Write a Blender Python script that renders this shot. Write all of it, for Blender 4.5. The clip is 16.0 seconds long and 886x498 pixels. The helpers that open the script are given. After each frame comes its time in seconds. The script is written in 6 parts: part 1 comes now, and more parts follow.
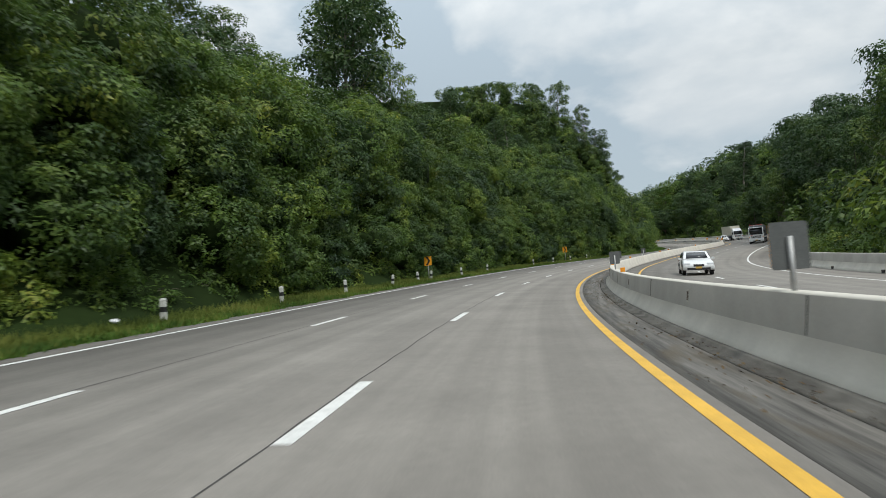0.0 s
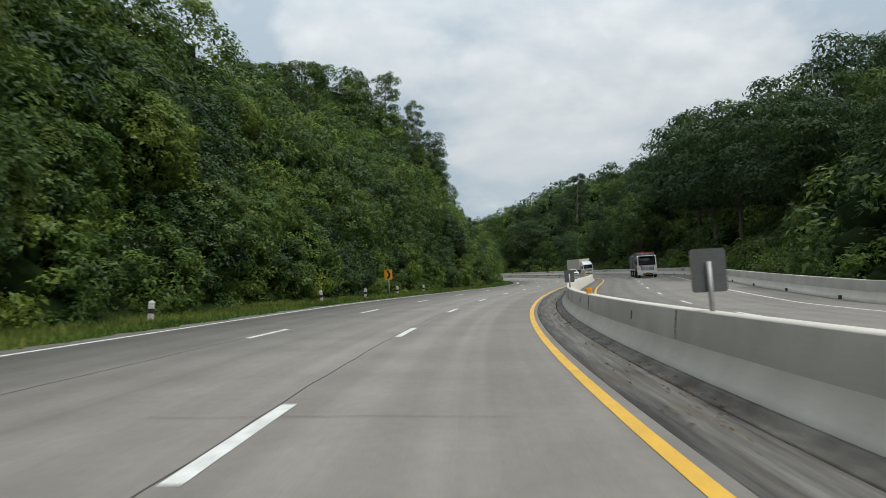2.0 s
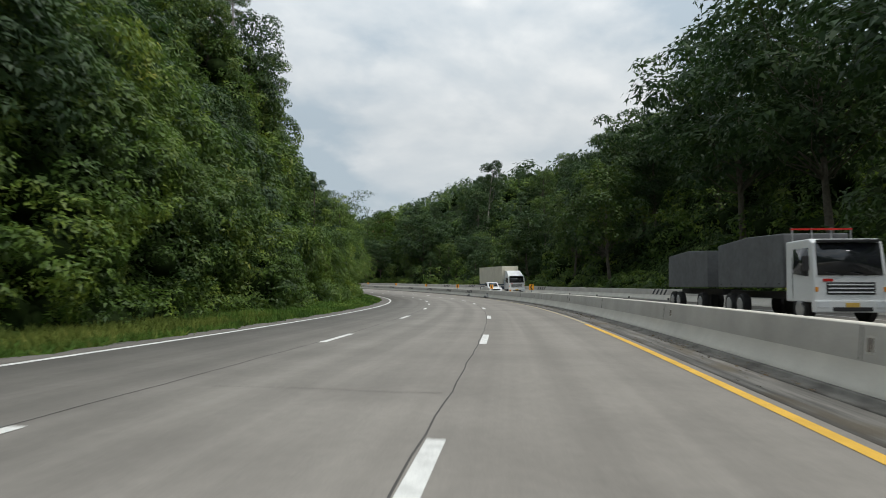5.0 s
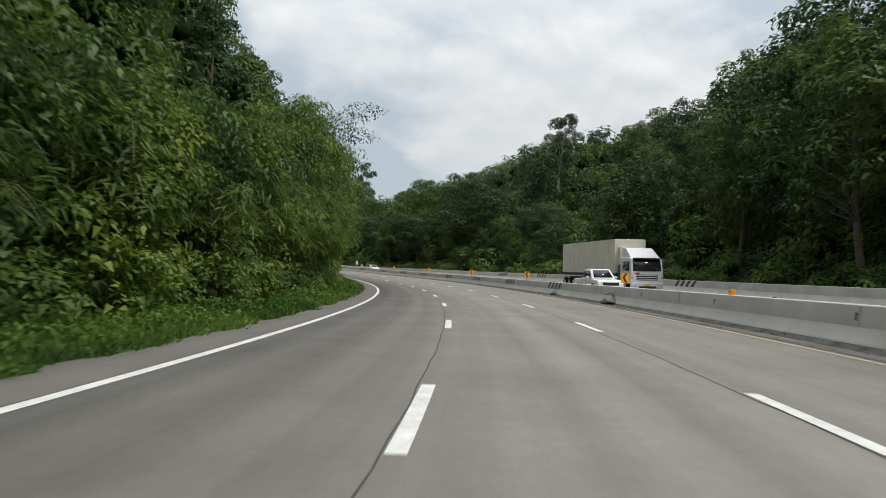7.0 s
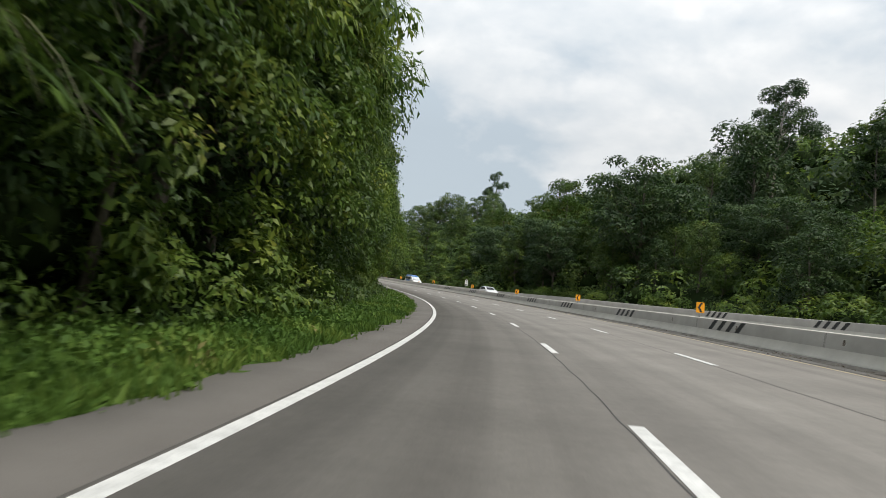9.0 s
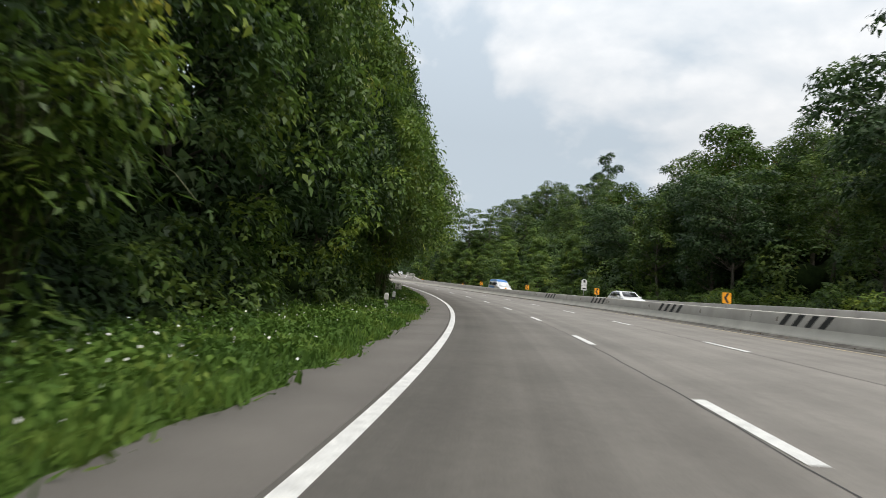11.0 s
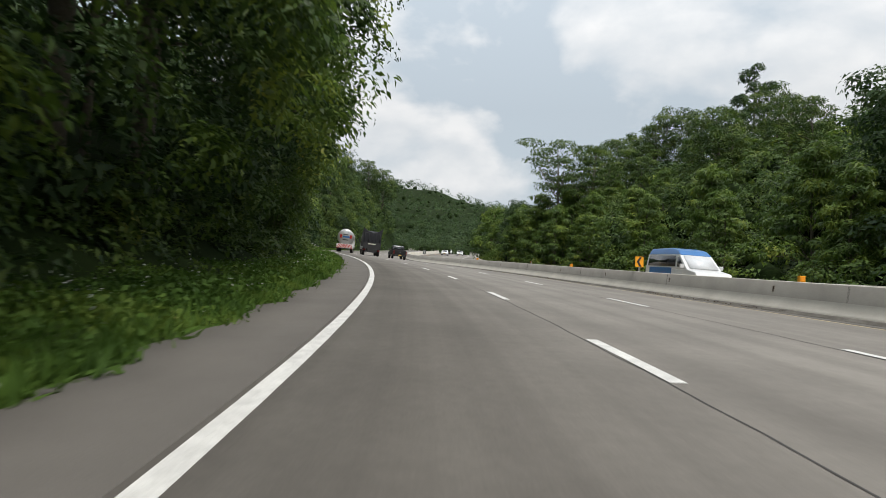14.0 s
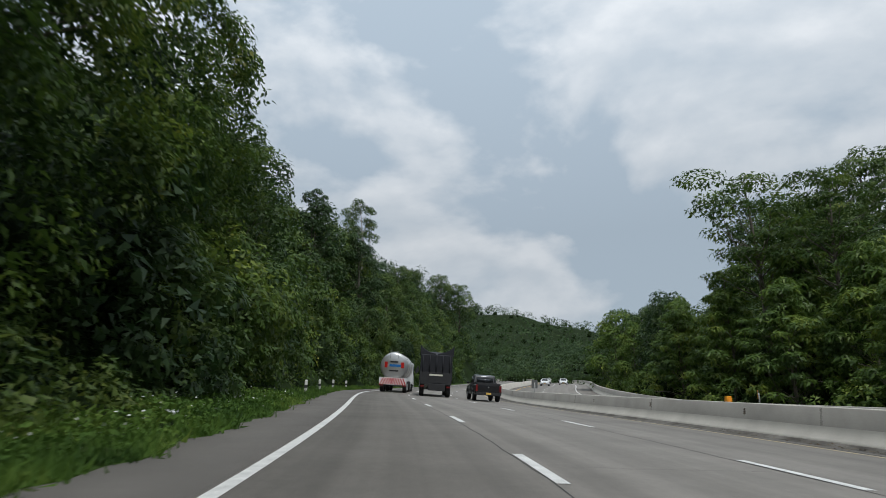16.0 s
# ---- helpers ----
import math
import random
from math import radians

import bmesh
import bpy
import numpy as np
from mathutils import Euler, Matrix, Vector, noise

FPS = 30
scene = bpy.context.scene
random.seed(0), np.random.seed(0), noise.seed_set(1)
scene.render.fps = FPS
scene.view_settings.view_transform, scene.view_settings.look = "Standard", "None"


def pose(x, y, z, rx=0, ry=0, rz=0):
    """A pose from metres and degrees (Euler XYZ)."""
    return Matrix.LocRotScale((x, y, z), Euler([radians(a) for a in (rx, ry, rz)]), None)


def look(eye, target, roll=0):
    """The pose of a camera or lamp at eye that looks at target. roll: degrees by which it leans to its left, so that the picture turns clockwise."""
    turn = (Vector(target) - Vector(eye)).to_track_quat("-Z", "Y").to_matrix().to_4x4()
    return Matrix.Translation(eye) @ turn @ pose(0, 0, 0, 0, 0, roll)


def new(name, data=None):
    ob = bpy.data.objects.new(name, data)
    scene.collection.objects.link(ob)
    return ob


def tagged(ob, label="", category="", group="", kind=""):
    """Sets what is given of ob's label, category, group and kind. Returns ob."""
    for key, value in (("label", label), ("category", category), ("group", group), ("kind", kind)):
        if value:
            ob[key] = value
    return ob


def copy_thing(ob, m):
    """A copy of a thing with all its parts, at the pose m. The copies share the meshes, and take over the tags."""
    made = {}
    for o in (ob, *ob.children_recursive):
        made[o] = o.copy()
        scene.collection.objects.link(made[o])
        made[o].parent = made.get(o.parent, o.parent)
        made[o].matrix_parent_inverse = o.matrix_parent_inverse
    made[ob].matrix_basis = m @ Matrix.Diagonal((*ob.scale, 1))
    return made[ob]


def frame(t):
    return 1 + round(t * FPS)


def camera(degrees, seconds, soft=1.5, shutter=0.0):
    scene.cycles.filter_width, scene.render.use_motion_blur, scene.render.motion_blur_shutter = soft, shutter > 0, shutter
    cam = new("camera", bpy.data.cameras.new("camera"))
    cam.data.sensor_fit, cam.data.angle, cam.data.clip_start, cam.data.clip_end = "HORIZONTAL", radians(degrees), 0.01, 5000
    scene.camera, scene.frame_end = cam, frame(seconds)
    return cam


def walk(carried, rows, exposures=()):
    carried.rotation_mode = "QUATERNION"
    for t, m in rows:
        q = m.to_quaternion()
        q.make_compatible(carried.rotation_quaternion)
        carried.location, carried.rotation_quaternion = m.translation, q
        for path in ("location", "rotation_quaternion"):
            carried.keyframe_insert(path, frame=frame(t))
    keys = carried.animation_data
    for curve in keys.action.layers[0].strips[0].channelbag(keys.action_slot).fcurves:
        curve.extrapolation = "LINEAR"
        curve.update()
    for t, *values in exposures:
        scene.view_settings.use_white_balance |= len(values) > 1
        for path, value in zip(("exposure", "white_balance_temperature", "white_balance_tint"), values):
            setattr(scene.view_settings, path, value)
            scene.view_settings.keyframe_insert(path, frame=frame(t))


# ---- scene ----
from mathutils import kdtree

# ---------- camera ----------
PATH = [
    (0.0, 8.859, -5.791, 1.061, 6.79, 3.29, -3.91),
    (0.5, 8.789, 4.862, 1.230, 2.78, 3.46, -4.32),
    (1.0, 9.234, 15.463, 1.465, -2.30, 3.71, -1.66),
    (1.5, 10.265, 25.963, 1.788, -6.89, 4.77, -1.43),
    (2.0, 11.996, 36.315, 2.140, -9.69, 5.34, -2.88),
    (2.5, 14.306, 46.466, 2.505, -13.70, 6.54, -3.49),
    (3.0, 17.122, 56.511, 2.897, -16.00, 6.55, -3.53),
    (3.5, 20.419, 66.533, 3.347, -19.20, 6.54, -2.90),
    (4.0, 24.165, 76.544, 3.848, -21.46, 5.15, -1.37),
    (4.2, 25.777, 80.548, 4.045, -21.22, 5.44, -0.79),
    (6.3, 42.006, 124.154, 6.104, -17.28, 6.40, 0.43),
    (6.5, 43.234, 128.015, 6.271, -16.98, 5.95, 0.93),
    (7.0, 45.999, 137.645, 6.682, -14.32, 4.99, 2.29),
    (7.5, 48.587, 147.664, 7.119, -13.74, 4.75, 2.86),
    (8.0, 50.791, 157.804, 7.550, -10.59, 2.13, 3.55),
    (8.5, 52.634, 167.831, 7.986, -6.05, 5.47, 4.27),
    (8.6, 52.954, 169.841, 8.059, -4.42, 6.14, 5.37),
    (8.7, 53.256, 171.853, 8.154, -3.40, 6.42, 6.02),
    (10.8, 56.218, 214.579, 10.238, 5.58, 6.78, 3.82),
    (11.0, 56.172, 218.467, 10.447, 7.97, 6.70, 5.18),
    (11.5, 55.799, 228.129, 11.011, 13.64, 6.75, 4.09),
    (12.0, 55.062, 237.698, 11.585, 15.72, 7.31, 4.24),
    (12.5, 53.897, 247.194, 12.153, 15.94, 7.48, 3.39),
    (13.0, 52.344, 256.572, 12.739, 16.74, 7.62, 3.05),
    (13.5, 50.493, 265.808, 13.360, 16.44, 5.89, 3.77),
    (14.0, 48.289, 274.980, 14.010, 14.52, 4.57, 3.46),
    (14.5, 45.721, 284.160, 14.728, 12.20, 5.81, 2.17),
    (15.0, 42.744, 293.145, 15.447, 12.72, 10.86, 2.64),
    (15.5, 39.559, 301.793, 16.165, 20.59, 15.29, 3.41),
    (16.0, 36.176, 310.235, 16.876, 22.38, 16.34, 0.74),
]
cam = camera(71.52, 16.0, soft=0.6, shutter=0.15)


def from_angles(x, y, z, yaw, pitch, roll):
    a, p = radians(yaw), radians(pitch)
    eye = Vector((x, y, z))
    return look(eye, eye + Vector((-math.sin(a) * math.cos(p), math.cos(a) * math.cos(p), math.sin(p))), roll)


walk(cam, [(r[0], from_angles(*r[1:])) for r in PATH], exposures=[(0.0, 0.42, 6200, 7.0), (1.5, 0.33, 6220, 7.5), (4.2, 0.33, 6250, 7.5), (6.5, 0.42, 6400, 9.5), (8.7, 0.55, 6450, 10), (11.0, 0.62, 6450, 11), (13.0, 0.62, 6500, 11.5), (14.5, 0.46, 6450, 10.5), (15.5, 0.2, 6200, 10.5), (16.0, 0.08, 6050, 9.0)])

# ---------- world and light ----------
world = bpy.data.worlds.new("sky")
scene.world = world
world.use_nodes = True


def node(tree, kind, inputs=None, **settings):
    n = tree.nodes.new(kind)
    for key, value in settings.items():
        setattr(n, key, value)
    for key, value in (inputs or {}).items():
        if isinstance(value, bpy.types.NodeSocket):
            tree.links.new(value, n.inputs[key])
        else:
            n.inputs[key].default_value = value
    return n


def ramp(tree, fac, stops):
    n = node(tree, "ShaderNodeValToRGB", {"Fac": fac})
    els = n.color_ramp.elements
    while len(els) < len(stops):
        els.new(0.5)
    for e, (at, c) in zip(els, stops):
        e.position, e.color = at, (c, c, c, 1) if isinstance(c, (int, float)) else (*c, 1)
    return n.outputs["Color"]


SUN_UP, SUN_TURN = 57, 138
wt = world.node_tree
wt.nodes.clear()
sky = node(wt, "ShaderNodeTexSky", sky_type="NISHITA", sun_disc=False, sun_elevation=radians(SUN_UP), sun_rotation=radians(SUN_TURN),
           air_density=1.2, dust_density=3.0, ozone_density=1.0)
way = node(wt, "ShaderNodeTexCoord").outputs["Generated"]
height = node(wt, "ShaderNodeSeparateXYZ", {0: way}).outputs[2]


def blend(tree, fac, a, b, kind="MIX"):
    n = node(tree, "ShaderNodeMix", data_type="RGBA", blend_type=kind)
    for slot, v in ((0, fac), (6, a), (7, b)):
        if isinstance(v, bpy.types.NodeSocket):
            tree.links.new(v, n.inputs[slot])
        else:
            n.inputs[slot].default_value = v
    return n.outputs[2]


# thin high cloud over the blue, heaped cloud below it, and the brighter zenith of a cloudy sky
veil = blend(wt, 0.85, sky.outputs[0], (5.0, 5.65, 6.1, 1))
flat = node(wt, "ShaderNodeMapping", {"Vector": way, "Scale": (1.0, 1.0, 1.7), "Location": (0.35, 0.1, 0.2)}).outputs[0]
big = node(wt, "ShaderNodeTexNoise", {"Vector": flat, "Scale": 2.6, "Detail": 10.0, "Roughness": 0.5, "Distortion": 0.15}).outputs["Fac"]
mask = ramp(wt, big, [(0.46, 0.0), (0.50, 0.55), (0.53, 0.85), (0.6, 1.0)])
lit = node(wt, "ShaderNodeMapping", {"Vector": way, "Scale": (1.0, 1.0, 1.7), "Location": (0.35, 0.1, 0.245)}).outputs[0]
above = node(wt, "ShaderNodeTexNoise", {"Vector": lit, "Scale": 2.6, "Detail": 10.0, "Roughness": 0.5, "Distortion": 0.15}).outputs["Fac"]
edge = node(wt, "ShaderNodeMath", {0: big, 1: above}, operation="SUBTRACT").outputs[0]
shade = ramp(wt, node(wt, "ShaderNodeMath", {0: edge, 1: 4.0, 2: 0.5}, operation="MULTIPLY_ADD").outputs[0],
             [(0.2, (5.7, 6.1, 6.4)), (0.5, (6.5, 6.75, 6.9)), (0.85, (7.8, 7.85, 7.8))])
heaped = blend(wt, mask, veil, shade)
clouds = blend(wt, 1.0, heaped, ramp(wt, height, [(0.0, 0.92), (0.3, 0.94), (0.55, 1.2), (1.0, 1.6)]), "MULTIPLY")
back = node(wt, "ShaderNodeBackground", {"Color": clouds, "Strength": 0.084})
node(wt, "ShaderNodeOutputWorld", {"Surface": back.outputs[0]})

sun = new("sun", bpy.data.lights.new("sun", "SUN"))
sun.data.energy, sun.data.angle, sun.data.color = 2.2, radians(12), (1.0, 0.96, 0.9)
sun.matrix_world = pose(0, 0, 80, 90 - SUN_UP, 0, 180 - SUN_TURN)

# ---------- materials ----------


def material(name, base, rough=0.8, metal=0.0, spread=0.25, scale=6.0, bump=0.15, bump_scale=40.0, second=None, island=False, piece=False,
             translucent=0.0, stops=None, coat=0.0, spec=0.4, fine=0.6):
    """A surface with stains at one scale and grain at another; island or piece varies its colour from leaf to leaf or thing to thing."""
    m = bpy.data.materials.new(name)
    m.use_nodes = True
    t = m.node_tree
    t.nodes.clear()
    where = node(t, "ShaderNodeTexCoord").outputs["Object"]
    wide = node(t, "ShaderNodeTexNoise", {"Vector": where, "Scale": scale, "Detail": 6.0, "Roughness": 0.6}).outputs["Fac"]
    grain = node(t, "ShaderNodeTexNoise", {"Vector": where, "Scale": bump_scale, "Detail": 4.0, "Roughness": 0.65}).outputs["Fac"]
    second = second or tuple(c * (1 - spread) for c in base)
    fac = wide
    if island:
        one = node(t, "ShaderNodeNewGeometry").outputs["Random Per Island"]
        # wide noise varies the growth and puts clump-scale light and dark into leaf colour
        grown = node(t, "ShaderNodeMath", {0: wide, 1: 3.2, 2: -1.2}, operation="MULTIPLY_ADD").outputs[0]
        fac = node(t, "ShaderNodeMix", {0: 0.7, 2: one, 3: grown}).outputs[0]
    elif piece:
        fac = node(t, "ShaderNodeObjectInfo").outputs["Random"]
    stops = stops or [(0.3, second), (0.7, base)]
    colour = ramp(t, fac, stops)
    mixed = node(t, "ShaderNodeMix", data_type="RGBA", blend_type="MULTIPLY")
    mixed.inputs[0].default_value = fine
    t.links.new(colour, mixed.inputs[6])
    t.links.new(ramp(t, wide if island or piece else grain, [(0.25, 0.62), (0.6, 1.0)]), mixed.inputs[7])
    b = node(t, "ShaderNodeBump", {"Height": grain, "Strength": bump, "Distance": 0.02})
    p = node(t, "ShaderNodeBsdfPrincipled", {"Base Color": mixed.outputs[2], "Roughness": rough, "Metallic": metal, "Normal": b.outputs[0],
                                            "Coat Weight": coat,
                                            "Specular IOR Level": spec})
    out = p.outputs[0]
    if translucent:
        tr = node(t, "ShaderNodeBsdfTranslucent", {"Color": mixed.outputs[2]})
        out = node(t, "ShaderNodeMixShader", {0: translucent, 1: p.outputs[0], 2: tr.outputs[0]}).outputs[0]
    node(t, "ShaderNodeOutputMaterial", {"Surface": out})
    return m


ASPHALT = material("shoulder asphalt", (0.150, 0.138, 0.122), 0.9, spread=0.25, scale=0.5, bump=0.3, bump_scale=80)
GUTTER = material("stained gutter", (0.21, 0.195, 0.17), 0.8, second=(0.06, 0.052, 0.042), scale=1.6, bump=0.25, bump_scale=30)
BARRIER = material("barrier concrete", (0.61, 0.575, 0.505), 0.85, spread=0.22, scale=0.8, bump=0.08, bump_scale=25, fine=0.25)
# the same concrete darker: shade of the steep upper faces put into colour
BARRIER_SHADE = material("barrier concrete with shade in its colour", (0.43, 0.405, 0.36), 0.88, spread=0.26, scale=0.7, bump=0.08, bump_scale=25, fine=0.25)
WHITE = material("white road paint", (0.76, 0.755, 0.72), 0.65, spread=0.32, scale=5.0, bump=0.15)
YELLOW = material("yellow road paint", (0.72, 0.42, 0.05), 0.6, spread=0.25, scale=2.0, bump=0.1)
FADED = material("faded yellow road paint", (0.52, 0.42, 0.22), 0.7, second=(0.30, 0.26, 0.18), scale=1.5, bump=0.1)
BLACK = material("black paint", (0.03, 0.03, 0.03), 0.6, spread=0.4, scale=5.0)
TAR = material("tar joint", (0.075, 0.07, 0.065), 0.8, spread=0.3, scale=3.0)
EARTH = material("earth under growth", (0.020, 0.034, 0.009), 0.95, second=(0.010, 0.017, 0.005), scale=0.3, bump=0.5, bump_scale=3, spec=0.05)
TURF = material("matted turf", (0.060, 0.110, 0.018), 0.95, second=(0.030, 0.048, 0.012), scale=1.2, bump=0.8, bump_scale=25, spec=0.05)
SIGN_BACK = material("sign back metal", (0.11, 0.115, 0.112), 0.6, 0.1, spread=0.2)
STEEL = material("galvanised steel", (0.40, 0.40, 0.39), 0.55, 0.5, spread=0.2)
SIGN_YELLOW = material("sign yellow", (0.93, 0.39, 0.018), 0.45, spread=0.08)
BARK = material("bark", (0.16, 0.14, 0.11), 0.95, spread=0.5, scale=3, bump=0.6, bump_scale=12)
CANE = material("green bamboo canes", (0.13, 0.14, 0.055), 0.5, spread=0.4, scale=2)
PALE_BARK = material("pale bark", (0.36, 0.33, 0.28), 0.95, spread=0.4, scale=2, bump=0.5, bump_scale=10)
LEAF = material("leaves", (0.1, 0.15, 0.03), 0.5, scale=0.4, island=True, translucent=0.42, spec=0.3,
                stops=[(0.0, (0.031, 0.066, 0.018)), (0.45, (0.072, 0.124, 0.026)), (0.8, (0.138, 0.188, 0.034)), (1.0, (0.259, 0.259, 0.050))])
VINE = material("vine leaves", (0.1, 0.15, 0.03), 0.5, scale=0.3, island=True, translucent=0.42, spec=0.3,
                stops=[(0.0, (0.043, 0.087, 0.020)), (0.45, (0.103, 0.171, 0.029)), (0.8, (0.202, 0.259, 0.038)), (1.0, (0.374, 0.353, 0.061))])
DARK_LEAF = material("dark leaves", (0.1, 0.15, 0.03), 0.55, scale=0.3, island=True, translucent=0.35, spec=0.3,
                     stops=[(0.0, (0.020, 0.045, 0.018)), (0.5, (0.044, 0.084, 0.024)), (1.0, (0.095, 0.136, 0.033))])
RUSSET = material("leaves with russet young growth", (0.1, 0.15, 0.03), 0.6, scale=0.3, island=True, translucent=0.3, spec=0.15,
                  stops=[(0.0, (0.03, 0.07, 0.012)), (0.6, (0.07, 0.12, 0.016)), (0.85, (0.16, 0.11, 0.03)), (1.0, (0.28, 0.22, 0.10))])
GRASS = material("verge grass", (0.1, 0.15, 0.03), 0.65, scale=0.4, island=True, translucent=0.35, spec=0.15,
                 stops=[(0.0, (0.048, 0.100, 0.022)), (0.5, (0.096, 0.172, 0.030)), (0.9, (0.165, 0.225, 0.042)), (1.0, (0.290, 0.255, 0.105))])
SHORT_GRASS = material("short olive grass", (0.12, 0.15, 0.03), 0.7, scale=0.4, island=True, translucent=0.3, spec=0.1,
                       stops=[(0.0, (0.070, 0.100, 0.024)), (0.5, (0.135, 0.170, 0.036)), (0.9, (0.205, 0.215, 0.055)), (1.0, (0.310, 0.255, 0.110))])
SHADE_CORE = material("shade colour of bush cores", (0.022, 0.038, 0.010), 0.9, second=(0.008, 0.014, 0.004), scale=2.5, bump=1.0, bump_scale=6, spec=0.05)
PETAL = material("white petals", (0.75, 0.75, 0.70), 0.7, spread=0.1)


def road_surface():
    """Concrete with darker bands where wheels run, streaks along the lanes and blotches; the map's x is metres across, y metres along."""
    m = bpy.data.materials.new("road concrete")
    m.use_nodes = True
    t = m.node_tree
    t.nodes.clear()
    uv = node(t, "ShaderNodeUVMap").outputs[0]
    along = node(t, "ShaderNodeMapping", {"Vector": uv, "Scale": (1.6, 0.02, 1)}).outputs[0]
    streak = node(t, "ShaderNodeTexNoise", {"Vector": along, "Scale": 1.0, "Detail": 5.0, "Roughness": 0.6}).outputs["Fac"]
    lane = node(t, "ShaderNodeMapping", {"Vector": uv, "Scale": (2 * math.pi / 3.46 / 20 * 3.183, 0.0, 0)}).outputs[0]
    band = node(t, "ShaderNodeTexWave", {"Vector": lane, "Scale": 1.0, "Distortion": 0.0, "Phase Offset": 2.6}, wave_profile="SIN").outputs["Fac"]
    blot = node(t, "ShaderNodeTexNoise", {"Vector": uv, "Scale": 0.4, "Detail": 8.0, "Roughness": 0.62}).outputs["Fac"]
    grain = node(t, "ShaderNodeTexNoise", {"Vector": uv, "Scale": 45.0, "Detail": 3.0, "Roughness": 0.7}).outputs["Fac"]
    speck = node(t, "ShaderNodeTexNoise", {"Vector": uv, "Scale": 7.0, "Detail": 7.0, "Roughness": 0.78}).outputs["Fac"]
    tone = ramp(t, streak, [(0.3, (0.226, 0.208, 0.184)), (0.7, (0.290, 0.268, 0.238))])
    out = tone
    for fac, low, share in ((band, 0.915, 1.0), (blot, 0.70, 0.9), (speck, 0.76, 0.8), (grain, 0.72, 0.7)):
        mix = node(t, "ShaderNodeMix", data_type="RGBA", blend_type="MULTIPLY")
        mix.inputs[0].default_value = share
        t.links.new(out, mix.inputs[6])
        t.links.new(ramp(t, fac, [(0.25, low), (0.65, 1.0)]), mix.inputs[7])
        out = mix.outputs[2]
    b = node(t, "ShaderNodeBump", {"Height": grain, "Strength": 0.12, "Distance": 0.01})
    p = node(t, "ShaderNodeBsdfPrincipled", {"Base Color": out, "Roughness": 0.82, "Normal": b.outputs[0], "Specular IOR Level": 0.35})
    node(t, "ShaderNodeOutputMaterial", {"Surface": p.outputs[0]})
    return m


def gutter_surface():
    """Damp, streaked concrete: black stains drawn out along the kerb, brown silt in patches."""
    m = bpy.data.materials.new("stained gutter concrete")
    m.use_nodes = True
    t = m.node_tree
    t.nodes.clear()
    uv = node(t, "ShaderNodeUVMap").outputs[0]
    long_ = node(t, "ShaderNodeMapping", {"Vector": uv, "Scale": (7.0, 0.35, 1)}).outputs[0]
    streak = node(t, "ShaderNodeTexNoise", {"Vector": long_, "Scale": 1.0, "Detail": 8.0, "Roughness": 0.65}).outputs["Fac"]
    patch = node(t, "ShaderNodeTexNoise", {"Vector": node(t, "ShaderNodeMapping", {"Vector": uv, "Scale": (2.2, 0.5, 1)}).outputs[0], "Scale": 1.0, "Detail": 6.0}).outputs["Fac"]
    grain = node(t, "ShaderNodeTexNoise", {"Vector": uv, "Scale": 38.0, "Detail": 3.0}).outputs["Fac"]
    tone = ramp(t, streak, [(0.32, (0.040, 0.037, 0.033)), (0.5, (0.105, 0.098, 0.087)), (0.7, (0.19, 0.178, 0.158))])
    tone = blend(t, ramp(t, patch, [(0.52, 0.0), (0.66, 0.8)]), tone, (0.085, 0.068, 0.045, 1))
    b = node(t, "ShaderNodeBump", {"Height": grain, "Strength": 0.3, "Distance": 0.015})
    p = node(t, "ShaderNodeBsdfPrincipled", {"Base Color": tone, "Roughness": 0.75, "Normal": b.outputs[0], "Specular IOR Level": 0.3})
    node(t, "ShaderNodeOutputMaterial", {"Surface": p.outputs[0]})
    return m


ROAD = road_surface()
GUTTER_RUN = gutter_surface()

# ---------- the road's line: curvature, grade and cross fall by station ----------
KNOTS = np.array([-120, -30, -5, 20, 45, 70, 95, 120, 145, 170, 195, 220, 245, 270, 295, 320, 345, 370, 400, 440, 520, 620, 760])
CURVE = np.array([-0.00280403, -0.00280403, -0.00381962, -0.00483497, -0.00538261, -0.00510488, -0.00205296, 0.00235373, 0.00467581, 0.00442853, 0.00400726, 0.00437745, 0.00445872, 0.00442532, 0.00443738, 0.00426916, 0.00190861, -0.00625149, -0.00500000, 0.00000000, 0.00400000, 0.00300000, 0.00000000])
GRADE_AT = np.array([-120, -30, 20, 70, 120, 170, 220, 270, 320, 370, 430, 500, 760])
GRADE = np.array([0.000235, 0.000235, 0.029005, 0.041135, 0.042506, 0.046605, 0.053897, 0.066183, 0.076936, 0.069276, 0.082000, 0.088000, 0.060000])
FALL = np.array([-0.009653, -0.009653, -0.030292, -0.042058, -0.003263, 0.020770, 0.044216, 0.035480, -0.011604, -0.048395, -0.020000, -0.020000, -0.020000])
ST = np.arange(-120.0, 760.0, 0.5)


def add_up(v):
    return np.concatenate([[0.0], np.cumsum((v[1:] + v[:-1]) * 0.25)])


TURN = add_up(np.interp(ST, KNOTS, CURVE))
TURN -= np.interp(0, ST, TURN)
LX, LY = add_up(-np.sin(TURN)), add_up(np.cos(TURN))
LX, LY = LX - np.interp(0, ST, LX), LY - np.interp(0, ST, LY)
LZ = add_up(np.interp(ST, GRADE_AT, GRADE))
LZ -= np.interp(0, ST, LZ)
CROSS = np.interp(ST, GRADE_AT, FALL)


